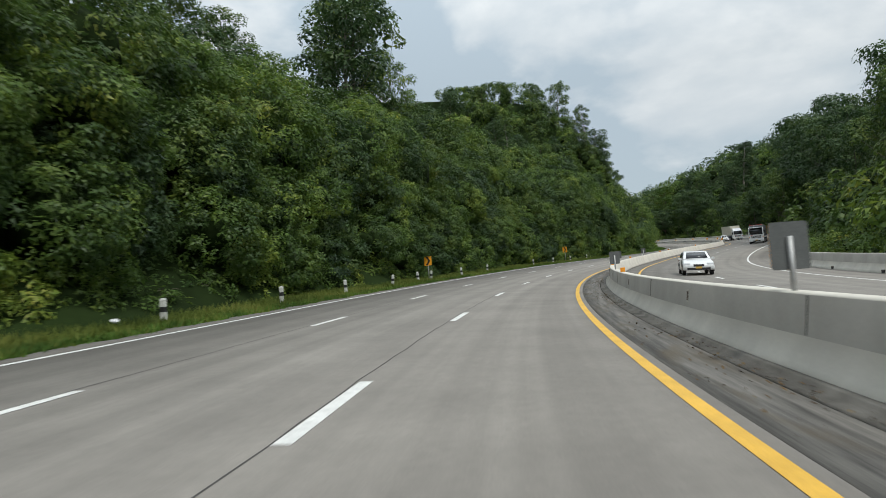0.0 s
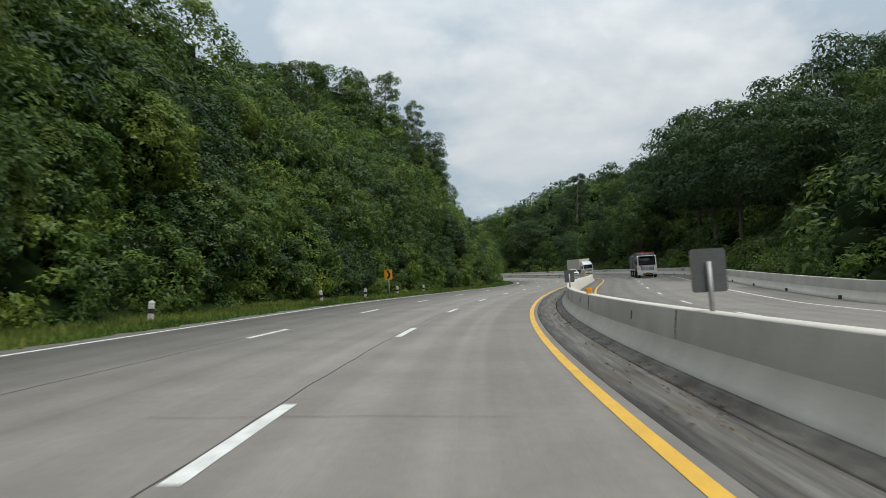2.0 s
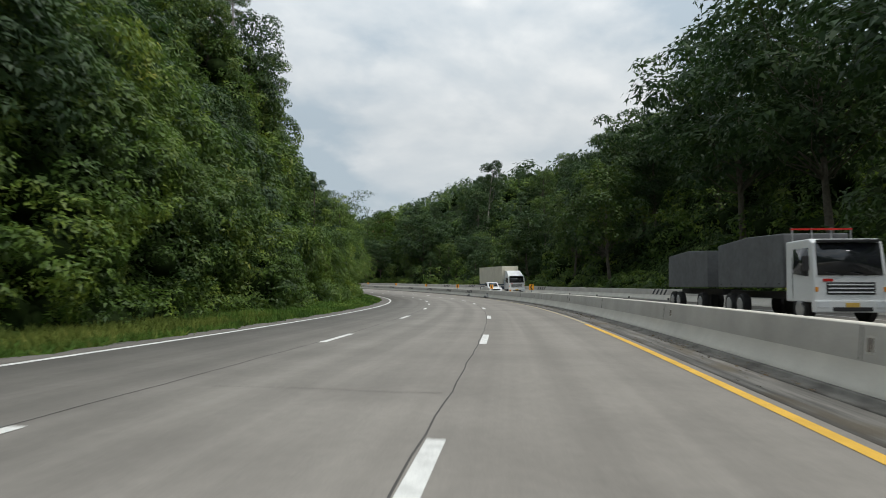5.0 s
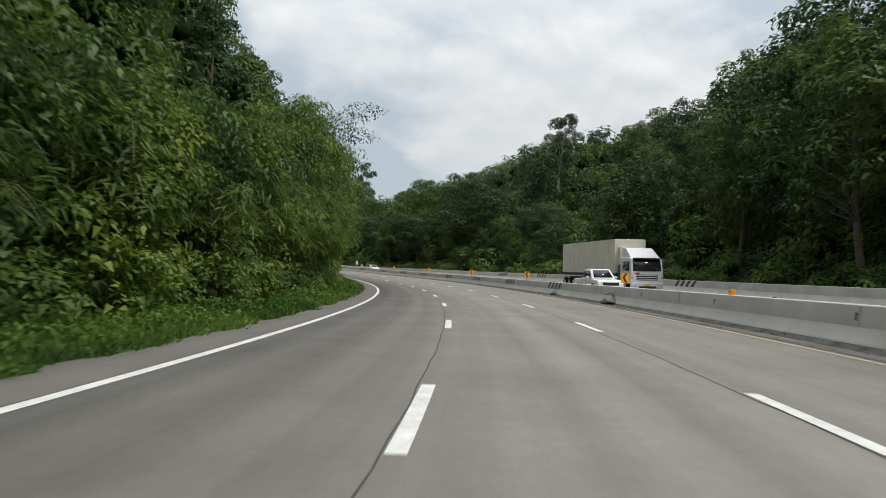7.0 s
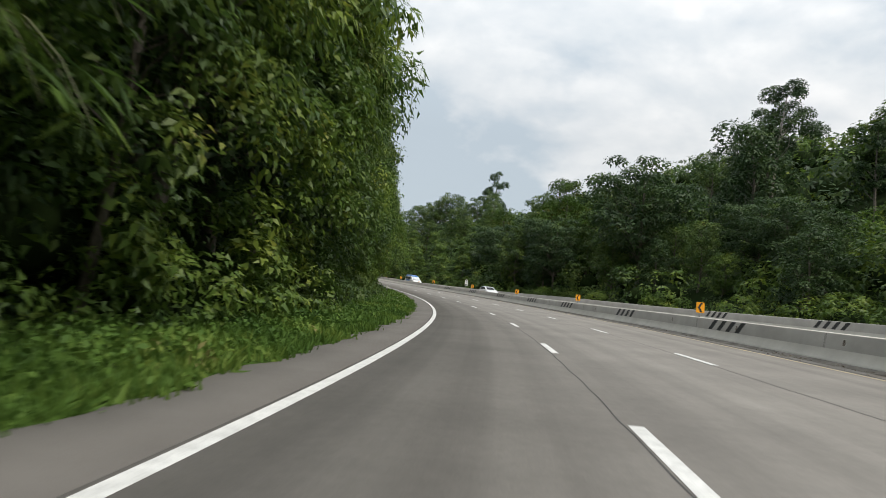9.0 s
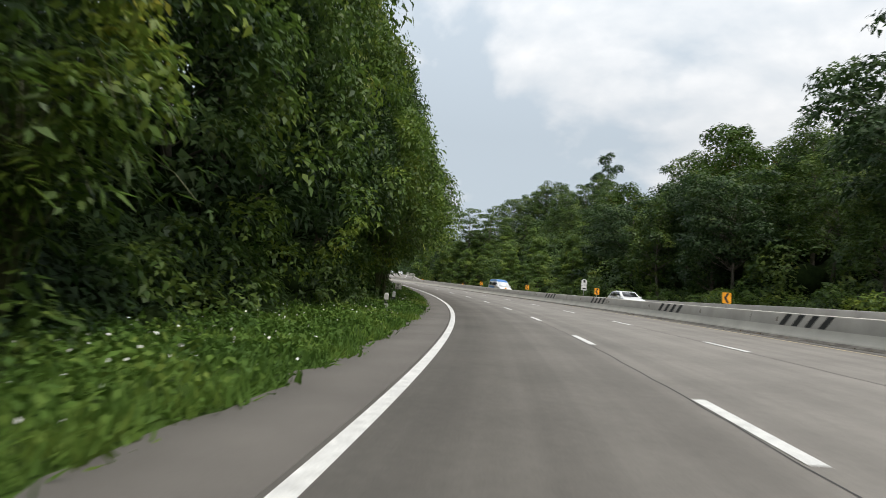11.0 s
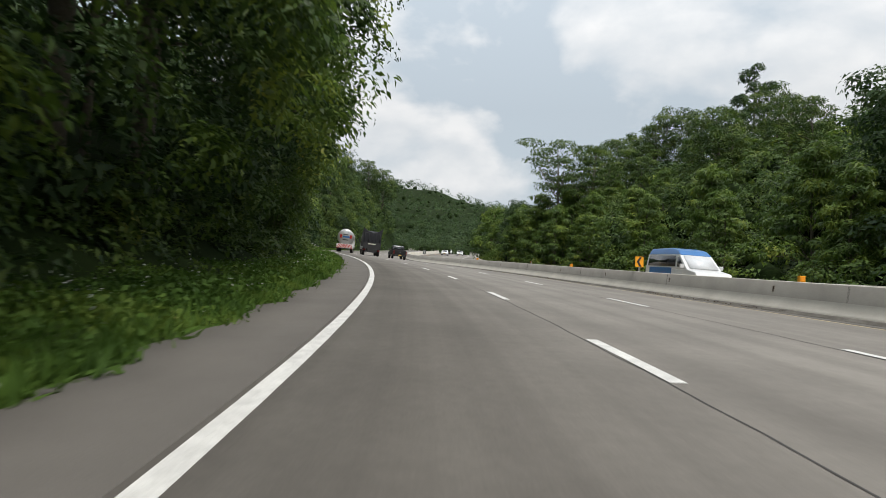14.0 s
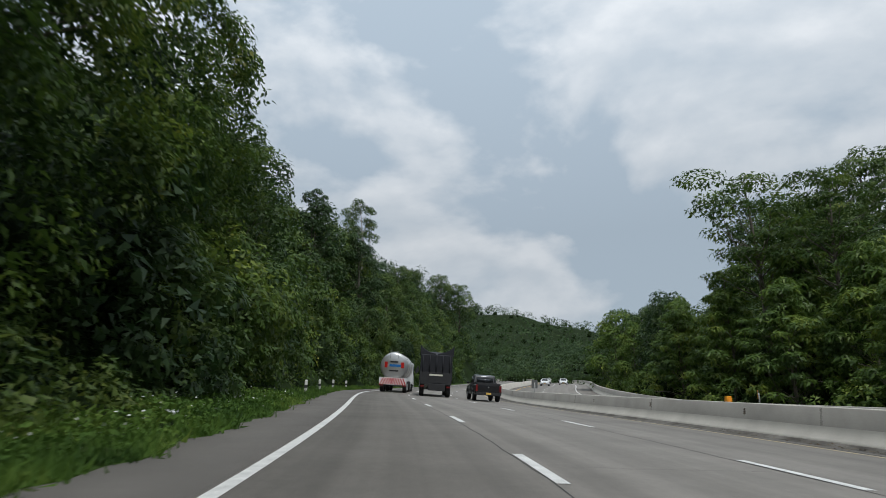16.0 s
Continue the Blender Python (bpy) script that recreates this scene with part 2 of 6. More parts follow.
def place(s, o, up=0.0):
    """World points at station s, o metres to the right of the outer lane's edge line, up metres above the carriageway's plane."""
    s, o = np.broadcast_arrays(np.asarray(s, float), np.asarray(o, float))
    a = np.interp(s, ST, TURN)
    x = np.interp(s, ST, LX) + o * np.cos(a)
    y = np.interp(s, ST, LY) + o * np.sin(a)
    z = np.interp(s, ST, LZ) + np.interp(s, ST, CROSS) * (np.clip(o, -6, 32) - 5.25) + up
    return np.stack([x, y, z], -1)


def heading(s):
    return math.degrees(np.interp(s, ST, TURN))


def at_road(s, o, up=0.0, turn=0.0, size=1.0):
    """A pose upright at a station, its y axis along the road."""
    x, y, z = place(s, o, up)
    return pose(x, y, z, 0, 0, heading(s) + turn) @ Matrix.Scale(size, 4)


# ---------- mesh helpers ----------


def mesh_of(name, verts, faces, mat, smooth=False):
    """A mesh from arrays: faces is (n, k) with k corners each, or a list of such arrays."""
    verts = np.asarray(verts, np.float32).reshape(-1, 3)
    groups = faces if isinstance(faces, list) else [np.asarray(faces)]
    groups = [np.asarray(g, np.int32) for g in groups if len(g)]
    me = bpy.data.meshes.new(name)
    me.vertices.add(len(verts))
    me.vertices.foreach_set("co", verts.ravel())
    loops = np.concatenate([g.ravel() for g in groups])
    sizes = np.concatenate([np.full(len(g), g.shape[1], np.int32) for g in groups])
    me.loops.add(len(loops))
    me.loops.foreach_set("vertex_index", loops)
    me.polygons.add(len(sizes))
    me.polygons.foreach_set("loop_start", np.concatenate([[0], np.cumsum(sizes)[:-1]]).astype(np.int32))
    me.polygons.foreach_set("loop_total", sizes)
    if smooth:
        me.polygons.foreach_set("use_smooth", np.ones(len(sizes), bool))
    me.update(calc_edges=True)
    me.validate()
    me.materials.append(mat)
    return me


def part(name, me, parent=None, label="", m=None):
    ob = new(name, me)
    if parent is not None:
        ob.parent = parent
    if m is not None:
        ob.matrix_basis = m
    if label:
        tagged(ob, label)
    return ob


def thing(name, label, category, m=None, group="", kind=""):
    ob = new(name)
    ob.empty_display_size = 0.3
    if m is not None:
        ob.matrix_basis = m
    return tagged(ob, label, category, group, kind)


def structure(name, me, label, category="structure"):
    return tagged(new(name, me), label, category, kind="structure")


def from_bm(name, bm, mat, smooth=False):
    me = bpy.data.meshes.new(name)
    bm.normal_update()
    bm.to_mesh(me)
    bm.free()
    me.materials.append(mat)
    if smooth:
        for p in me.polygons:
            p.use_smooth = True
    return me


def box(name, size, centre, mat, bevel=0.0, taper=None):
    """A bevelled box; taper scales its top in x and y."""
    bm = bmesh.new()
    bmesh.ops.create_cube(bm, size=1.0)
    for v in bm.verts:
        k = taper if taper and v.co.z > 0 else (1, 1)
        v.co = Vector((v.co.x * size[0] * k[0], v.co.y * size[1] * k[1], v.co.z * size[2])) + Vector(centre)
    if bevel:
        bmesh.ops.bevel(bm, geom=bm.edges[:], offset=bevel, segments=2, profile=0.7, affect="EDGES")
    return from_bm(name, bm, mat)


def rod(name, points, radii, mat, sides=10, caps=True):
    """A tube through points with a radius at each."""
    pts = np.asarray(points, float)
    radii = np.broadcast_to(np.asarray(radii, float), (len(pts),))
    verts, faces = tube(pts, radii, sides)
    groups = [faces]
    if caps:
        groups += [np.arange(sides)[::-1][None], (np.arange(sides) + (len(pts) - 1) * sides)[None]]
    return mesh_of(name, verts, groups, mat, smooth=False)


def tube(pts, radii, sides):
    d = np.gradient(pts, axis=0)
    d /= np.linalg.norm(d, axis=1, keepdims=True) + 1e-9
    ref = np.where(abs(d[:, 2:3]) > 0.9, [[1.0, 0, 0]], [[0, 0, 1.0]])
    u = np.cross(d, ref)
    u /= np.linalg.norm(u, axis=1, keepdims=True) + 1e-9
    v = np.cross(d, u)
    a = np.arange(sides) / sides * 2 * np.pi
    ring = pts[:, None] + radii[:, None, None] * (np.cos(a)[None, :, None] * u[:, None] + np.sin(a)[None, :, None] * v[:, None])
    i = np.arange(len(pts) - 1)[:, None] * sides
    j = np.arange(sides)[None]
    k = (j + 1) % sides
    faces = np.stack([i + j, i + k, i + sides + k, i + sides + j], -1).reshape(-1, 4)
    return ring.reshape(-1, 3), faces


def sweep(name, profile, s0, s1, mat, step=2.0, smooth=False, closed=False, wobble=None):
    """A profile of (o, up) corners carried along the road from one station to another."""
    s = np.linspace(s0, s1, max(2, int(round((s1 - s0) / step)) + 1))
    prof = np.array([c[:2] for c in profile], float)
    o = np.broadcast_to(prof[:, 0][None], (len(s), len(prof))).copy()
    if wobble is not None:
        o += wobble(s)[:, None] * np.asarray([c[2] if len(c) > 2 else 0 for c in profile])[None]
    v = place(s[:, None], o, prof[:, 1][None])
    n = len(prof)
    i = np.arange(len(s) - 1)[:, None] * n
    j = np.arange(n if closed else n - 1)[None]
    k = (j + 1) % n
    f = np.stack([i + j, i + k, i + n + k, i + n + j], -1).reshape(-1, 4)
    groups = [f]
    if closed:
        groups += [np.arange(n)[None], (np.arange(n)[::-1] + (len(s) - 1) * n)[None]]
    me = mesh_of(name, v.reshape(-1, 3), groups, mat, smooth)
    flat_map = np.stack([o, np.broadcast_to(s[:, None], o.shape)], -1).reshape(-1, 2)
    corner = np.empty(len(me.loops), np.int32)
    me.loops.foreach_get("vertex_index", corner)
    me.uv_layers.new(name="map").data.foreach_set("uv", flat_map[corner].astype(np.float32).ravel())
    return me



# ---------- ground: one sheet to the horizon ----------


def left_rise(s):
    """Slope, and greatest rise, of the hillside on the outer side."""
    return (np.interp(s, [-120, 0, 60, 120, 140, 162, 185, 200, 212, 230, 330, 352, 375, 760], [1.5, 1.5, 1.5, 1.4, 1.0, 1.15, 2.4, 2.2, 1.1, 0.6, 0.6, 1.1, 1.9, 1.9]),
            np.interp(s, [-120, 0, 60, 120, 140, 162, 185, 200, 212, 230, 330, 370, 480, 760], [23, 23, 24, 27, 29, 42, 68, 54, 25, 14, 14, 31, 33, 34]))


def right_rise(s):
    return (np.interp(s, [-120, 40, 100, 195, 230, 300, 370, 410, 440], [0.30, 0.35, 0.75, 0.65, 0.42, 0.40, 0.40, 0.36, 0.1]),
            np.interp(s, [-120, 40, 120, 250, 370, 430, 760], [60, 70, 110, 110, 110, 40, 20]))


def rise(s, o):
    """The ground's height over the carriageway's plane."""
    lm, lh = left_rise(s)
    rm, rh = right_rise(s)
    left = np.maximum(0, -o - 4.6)
    left = left - np.interp(s, [120, 150, 205, 225], [0, 1, 1, 0]) * 4 * left / (left + 4)
    right = np.maximum(0, o - 29)
    bend = lambda d, m, h: h * (1 - np.exp(-d * m / h))
    knoll = 8 * np.clip((o - 55) / 30, 0, 1) * np.interp(s, [180, 225, 320, 370], [0, 1, 1, 0])
    return np.where(o < 6, np.minimum(bend(left, lm * 1.25, lh), 47 + 0.1 * left), bend(right, rm * 1.2, rh) + knoll)


def nearest(x, y):
    """Station and offset of the nearest place of the road's line."""
    line = np.arange(0, len(ST), 8)
    best = np.full(x.shape, 1e18)
    s, o = np.zeros(x.shape), np.zeros(x.shape)
    for i in line:
        dx, dy = x - LX[i], y - LY[i]
        d = dx * dx + dy * dy
        hit = d < best
        best = np.where(hit, d, best)
        s = np.where(hit, ST[i] - dx * math.sin(TURN[i]) + dy * math.cos(TURN[i]), s)
        o = np.where(hit, dx * math.cos(TURN[i]) + dy * math.sin(TURN[i]), o)
    far = np.sqrt(best)
    return s, np.where(far > abs(o), np.sign(o) * far, o)


def lumps(x, y, size, seed=0.0):
    return (np.sin(x / size + seed) * np.cos(y / size * 0.83 + 1.7 * seed) + 0.5 * np.sin(x / size * 2.3 + y / size * 1.9 + seed * 3)) / 1.5


def ground_height(x, y):
    s, o = nearest(x, y)
    base = np.interp(s, ST, LZ) + np.interp(s, ST, CROSS) * (np.clip(o, -6, 32) - 5.25)
    up = rise(s, o)
    off = np.where(o < 6, np.maximum(0, -o - 4.6), np.maximum(0, o - 29))
    up = up + np.clip(off / 12, 0, 1) * 1.2 * lumps(x, y, 7.0) + np.clip(off / 60, 0, 1) * 5 * lumps(x, y, 31.0, 2.0)
    d1 = np.hypot((x + 330) / 330, (y - 1000) / 300)
    up = up + 98 * np.exp(-d1 ** 2)
    inside = (o > -2.5) & (o < 27.5)
    return base + np.where(inside, -0.35, np.where(off <= 0, -0.06, up - 0.06))


def spread_axis(a, b, step, far):
    mid = np.arange(a, b + step, step)
    out = step * 1.25 ** np.arange(1, 40)
    out = np.cumsum(out)
    out = out[out < far]
    return np.concatenate([(a - out)[::-1], mid, b + out])


gx, gy = np.meshgrid(spread_axis(-110, 190, 2.5, 3000), spread_axis(-70, 480, 2.5, 3000), indexing="ij")
gz = ground_height(gx, gy)
n0, n1 = gx.shape
ii = (np.arange(n0 - 1)[:, None] * n1 + np.arange(n1 - 1)[None]).ravel()
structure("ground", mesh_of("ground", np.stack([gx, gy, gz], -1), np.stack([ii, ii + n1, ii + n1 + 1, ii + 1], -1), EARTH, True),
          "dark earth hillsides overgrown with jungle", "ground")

# ---------- road ----------
S0, S1 = -100.0, 700.0
structure("road", sweep("road", [(-0.14, -0.02), (-0.14, 0.0), (10.52, 0.0), (10.52, -0.1)], S0, S1, ROAD, 0.5), "grey concrete three-lane carriageway", "road")
structure("road_opposite", sweep("road_opposite", [(12.42, -0.1), (12.42, 0.0), (24.7, 0.0), (24.7, -0.1)], S0, S1, ROAD), "grey concrete carriageway beyond the barrier", "road")


def ragged(s):
    return np.interp(s, [0, 110, 150, 330, 350], [-0.1, 0.15, -0.4, -0.75, -1.0]) + 0.10 * np.sin(s * 1.7) + 0.08 * np.sin(s * 4.1 + 1) + 0.05 * np.sin(s * 9.3)


structure("road_shoulder", sweep("road_shoulder", [(-0.82, -0.03, 1), (-0.78, 0.0, 1), (-0.142, 0.002), (-0.141, -0.02)], S0, S1, ASPHALT, 0.5, wobble=ragged), "dark worn asphalt shoulder", "shoulder")
structure("road_gutter", sweep("road_gutter", [(10.525, -0.05), (10.525, 0.003), (10.95, -0.03), (11.33, -0.035), (11.335, -0.08)], S0, S1, GUTTER_RUN), "dark stained concrete gutter", "gutter")
structure("kerb_ledge", sweep("kerb_ledge", [(11.36, -0.08), (11.365, -0.025), (11.53, -0.015), (11.545, 0.03), (11.64, 0.04), (11.64, -0.08)], S0, S1, GUTTER), "stained concrete ledge at the barrier's foot", "kerb")
structure("road_verge", sweep("road_verge", [(-5.6, 0.25), (-4.2, 0.1), (-2.6, 0.03), (-0.72, -0.012, 1)], S0, S1, TURF, 1.0, wobble=ragged), "grassy strip of earth along the shoulder", "verge")


def line(name, o, width, mat, s0=S0, s1=S1, label=""):
    structure(name, sweep(name, [(o - width / 2, 0.004), (o + width / 2, 0.004)], s0, s1, mat, 1.5), label, "road marking")


line("edge_line", 0.0, 0.17, WHITE, label="solid white edge line")
line("median_line", 10.31, 0.155, YELLOW, S0, 126, "solid yellow line by the median")
line("median_line", 10.36, 0.11, FADED, 126, S1, "thin faded yellow line by the median")
line("opposite_median_line", 13.6, 0.15, YELLOW, label="solid yellow line by the median")
line("opposite_edge_line", 22.2, 0.16, WHITE, label="solid white edge line")
for o, name, s1 in ((3.43, "joint_outer", S1), (7.0, "joint_inner", S1)):
    structure(name, sweep(name, [(o - 0.118, 0.003, 1), (o - 0.098, 0.003, 1)], S0, s1, TAR, 0.7, wobble=lambda s: 0.012 * np.sin(s * 3.1) + 0.01 * np.sin(s * 7.7)),
              "dark sealed joint between lanes", "road joint")


def dashes(name, o, starts, length, label, width=0.16):
    """Broken lane line: every dash a piece of its own under one thing."""
    owner = thing(name, label, "lane marking", kind="structure")
    for s in starts:
        part("dash", sweep("dash", [(o - width / 2, 0.006), (o + width / 2, 0.006)], s, s + length, WHITE, 0.5), owner)


DASH_AT = np.interp(np.arange(-3, 46), [-3, 0, 9, 10, 13, 14, 18, 22, 24, 27, 29, 33, 45], [-34.0, -1.45, 96.5, 107, 140.5, 150.9, 191, 232.4, 251.8, 280.6, 299.3, 338.4, 455])
dashes("lane_line", 3.43, DASH_AT, 2.68, "broken white line between lanes")
dashes("lane_line", 7.00, DASH_AT + 0.12, 2.68, "broken white line between lanes")
dashes("opposite_lane_line", 17.5, np.arange(-60, 500, 10.0), 2.6, "broken white lane line")

# ---------- barriers ----------
MEDIAN = [(11.64, -0.05), (11.64, 0.05), (11.70, 0.10), (11.85, 0.37), (11.91, 0.81), (11.93, 0.83), (12.15, 0.83), (12.17, 0.81), (12.23, 0.37), (12.40, 0.10), (12.42, -0.05)]
OUTER = [(24.7, -0.2), (24.7, 0.1), (24.76, 0.14), (24.94, 0.46), (25.0, 0.96), (25.02, 0.98), (25.24, 0.98), (25.28, -0.6)]
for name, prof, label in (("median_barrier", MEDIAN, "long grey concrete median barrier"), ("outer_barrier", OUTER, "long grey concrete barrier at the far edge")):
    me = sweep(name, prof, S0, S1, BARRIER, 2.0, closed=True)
    me.materials.append(BARRIER_SHADE)
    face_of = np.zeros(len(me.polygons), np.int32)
    # only the near upper face gets the copy coloured for shade
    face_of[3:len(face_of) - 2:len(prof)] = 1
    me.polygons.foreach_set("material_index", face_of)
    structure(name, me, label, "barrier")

# ---------- foliage ----------


def leaves(name, at, face, size, mat, long=1.6, droop=0.25, seed=1, corners=4):
    """Folded four-cornered, or small three-cornered leaves at points, turned mostly to face, in one mesh."""
    g = np.random.default_rng(seed)
    n = len(at)
    f = face + g.normal(0, 0.3, (n, 3))
    f /= np.linalg.norm(f, axis=1, keepdims=True) + 1e-9
    d = g.normal(0, 1, (n, 3))
    d[:, 2] -= droop * 2
    d -= f * (d * f).sum(1, keepdims=True)
    d /= np.linalg.norm(d, axis=1, keepdims=True) + 1e-9
    w = np.cross(f, d)
    size = np.broadcast_to(np.asarray(size, float), (n,))[:, None] * g.uniform(0.6, 1.35, (n, 1))
    if corners == 3:
        tip = at + d * size * long * 1.1 + [0, 0, -1] * size * droop * 0.5
        v = np.stack([at - w * size * 0.5 + d * size * 0.2, tip, at + w * size * 0.5], 1)
        return mesh_of(name, v.reshape(-1, 3), np.arange(3 * n).reshape(n, 3), mat)
    mid = at + d * size * long * 0.45 + f * size * 0.12
    tip = at + d * size * long - f * size * 0.1 + [0, 0, -1] * size * droop * 0.5
    v = np.stack([at, mid + w * size * 0.42, tip, mid - w * size * 0.42], 1)
    return mesh_of(name, v.reshape(-1, 3), np.arange(4 * n).reshape(n, 4), mat)


def on_clumps(centres, radii, counts, g, squash=0.75, under=-0.35):
    """Points and outward ways on the shells of lumpy clumps."""
    k = np.repeat(np.arange(len(centres)), counts)
    d = g.normal(0, 1, (len(k), 3))
    d /= np.linalg.norm(d, axis=1, keepdims=True)
    d[:, 2] = np.where(d[:, 2] < under, -d[:, 2], d[:, 2])
    r = radii[k][:, None] * g.uniform(0.62, 1.08, (len(k), 1))
    p = centres[k] + d * r * [1, 1, squash]
    return p, d


def stuff(name, me, label, category="undergrowth"):
    return tagged(new(name, me), label, category, kind="stuff")


def outside(p, owner, centres, radii, slack=0.1):
    """Which points lie in no other sphere than their own."""
    tree_ = kdtree.KDTree(len(centres))
    for i, c in enumerate(centres):
        tree_.insert(c, i)
    tree_.balance()
    order = np.argsort(owner, kind="stable")
    starts = np.searchsorted(owner[order], np.arange(len(centres) + 1))
    keep = np.ones(len(p), bool)
    most = radii.max()
    for i in range(len(centres)):
        mine = order[starts[i]:starts[i + 1]]
        if not len(mine):
            continue
        near = [j for _, j, d in tree_.find_range(centres[i], radii[i] + most) if j != i and d < radii[i] + radii[j]]
        if near:
            q = p[mine][:, None] - centres[near][None]
            keep[mine] = ((q * q).sum(-1) > ((1 - slack) * radii[near]) ** 2).all(1)
    return keep


BALL = bmesh.new()
bmesh.ops.create_icosphere(BALL, subdivisions=1, radius=1.0)
BALL_AT = np.array([v.co for v in BALL.verts])
BALL_FACES = np.array([[v.index for v in f.verts] for f in BALL.faces])
BALL.free()


def growth(name, centre, radius, toward, clump, cover, leaf, mat, label, seed, droop=0.25, long=1.6, core=0.5, squash=1.0):
    """Bushes grown together: mounds with near-black cores for the shade within, clumps over their open sides, and a
    shell of small leaves on every clump.
    """
    g = np.random.default_rng(seed)
    counts = np.maximum(5, 2.0 * (radius / clump) ** 2 * 2.0).astype(int)
    own = np.repeat(np.arange(len(centre)), counts)
    d = g.normal(0, 1, (len(own), 3))
    d /= np.linalg.norm(d, axis=1, keepdims=True)
    p = centre[own] + d * [1, 1, squash] * radius[own][:, None] * g.uniform(0.86, 1.04, (len(own), 1))
    keep = ((d * toward[own]).sum(1) > -0.1) & outside(p, own, centre, radius, 0.12)
    p, d = p[keep], d[keep]
    r = clump * g.uniform(0.5, 1.45, len(p))
    per = np.maximum(5, cover * (r / leaf) ** 2).astype(int)
    k = np.repeat(np.arange(len(p)), per)
    e = g.normal(0, 1, (len(k), 3)) + d[k] * 0.7 + [0, 0, 0.35]
    e /= np.linalg.norm(e, axis=1, keepdims=True)
    q = p[k] + e * (r[k] * g.uniform(0.7, 1.12, len(k)))[:, None] * [1, 1, 0.8]
    ob = stuff(name, leaves(name, q, 0.75 * e + 0.25 * d[k] + [0, 0, 0.35], leaf, mat, long, droop, seed, 3), label)
    # added solid balls, coloured near-black in place of shade between the clumps
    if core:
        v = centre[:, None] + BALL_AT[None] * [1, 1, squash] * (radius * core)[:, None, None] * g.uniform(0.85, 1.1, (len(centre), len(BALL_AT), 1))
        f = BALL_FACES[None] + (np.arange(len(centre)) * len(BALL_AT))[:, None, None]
        tagged(part("inner_growth", mesh_of("inner_growth", v.reshape(-1, 3), f.reshape(-1, 3), SHADE_CORE, True), ob), "near-black solid core, shade between leaves put into its colour", kind="stuff")
    return ob


def slope_growth(name, s0, s1, o0, o1, count, r0, r1, clump, cover, leaf, mat, label, seed, up=0.2, stand=0.0, hollow=0.0, mixed=False, edge=-3.1, **more):
    """Growth over a stretch of hillside, spread evenly over the slope's own surface; bulging and hollow by turns, and of mixed kinds where asked."""
    g = np.random.default_rng(seed)
    ways = np.linspace(o0, o1, 60)
    mid = rise(np.full(60, (s0 + s1) / 2), ways)
    run = np.concatenate([[0], np.cumsum(np.hypot(np.diff(ways), np.diff(mid)))])
    s, o = g.uniform(s0, s1, count), np.interp(g.uniform(0, run[-1], count), run, ways)
    r = r0 + (r1 - r0) * g.uniform(0, 1, count) ** 1.7
    c = place(s, o)
    h = rise(s, o)
    c[:, 2] += h + up * r
    a = np.interp(s, ST, TURN)
    sign = np.where(o < 6, 1.0, -1.0)
    toward = np.stack([np.cos(a) * sign * 0.85, np.sin(a) * sign * 0.85, np.full(count, 0.5)], -1)
    out = r * stand * g.uniform(-0.3, 1, count) + hollow * (0.45 + lumps(s, h * 1.6, 3.2, 4.0)) * np.clip(h / 5, 0, 1)
    room = np.where(o < 6, edge - o, o - 25.9) - 0.95 * r
    c += toward * np.minimum(out, room / 0.85)[:, None]
    if not mixed:
        return growth(name, c, r, toward, clump, cover, leaf, mat, label, seed, **more)
    kind = lumps(s, h * 1.2, 2.6, seed) + g.uniform(-0.5, 0.5, count)
    for m, word, pick in ((VINE, "bright green ", kind > 0.25), (LEAF, "mid green ", (kind <= 0.25) & (kind > -0.35)), (DARK_LEAF, "dark green ", kind <= -0.35)):
        growth(name, c[pick], r[pick], toward[pick], clump, cover, leaf, m, word + label, seed, **more)


def carpet(name, s0, s1, o0, o1, count, leaf, mat, label, seed):
    """Low leaves lying close over a slope's ground."""
    g = np.random.default_rng(seed)
    s, o = g.uniform(s0, s1, count), g.uniform(min(o0, o1), max(o0, o1), count)
    p = place(s, o)
    p[:, 2] += rise(s, o) + g.uniform(0.02, 0.4, count) * (1 + lumps(s, o * 2, 1.1, 0.6))
    a = np.interp(s, ST, TURN)
    sign = np.where(o < 6, 1.0, -1.0)
    return stuff(name, leaves(name, p, np.stack([np.cos(a) * sign * 0.7, np.sin(a) * sign * 0.7, np.full(count, 0.8)], -1), leaf, mat, 1.7, 0.4, seed, 3), label)


carpet("ground_cover", 2, 140, -4.5, -10, 80000, 0.125, LEAF, "low leafy ground cover on the steep bank", 81)
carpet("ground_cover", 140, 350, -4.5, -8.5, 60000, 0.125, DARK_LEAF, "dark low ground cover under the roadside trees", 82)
carpet("ground_cover", 40, 330, 28.5, 40, 60000, 0.22, LEAF, "low leafy ground cover on the far slope", 83)
# steep bank beside the first bend
slope_growth("bank_creepers", 3, 140, -5.0, -8.6, 330, 0.9, 2.8, 0.40, 2.9, 0.098, VINE, "creepers hanging over a steep roadside bank", 11, stand=0.5, hollow=1.0, mixed=True)
slope_growth("bank_creepers", 3, 140, -7, -12, 150, 1.6, 3.8, 0.5, 2.6, 0.13, LEAF, "creepers draped over trees on the steep bank", 26, stand=0.6, hollow=1.8, mixed=True, edge=-4.2)
slope_growth("bank_creepers", -10, 140, -4.3, -5.2, 330, 0.45, 1.05, 0.3, 2.0, 0.085, VINE, "bright creepers and weeds at the foot of the bank", 24, core=0.6)
slope_growth("hillside_shrubs", -5, 145, -10, -20, 170, 1.8, 4.8, 0.7, 2.4, 0.19, LEAF, "lumpy shrubs and creepers on the hillside", 13, stand=0.5, hollow=1.8, mixed=True, edge=-6.5)
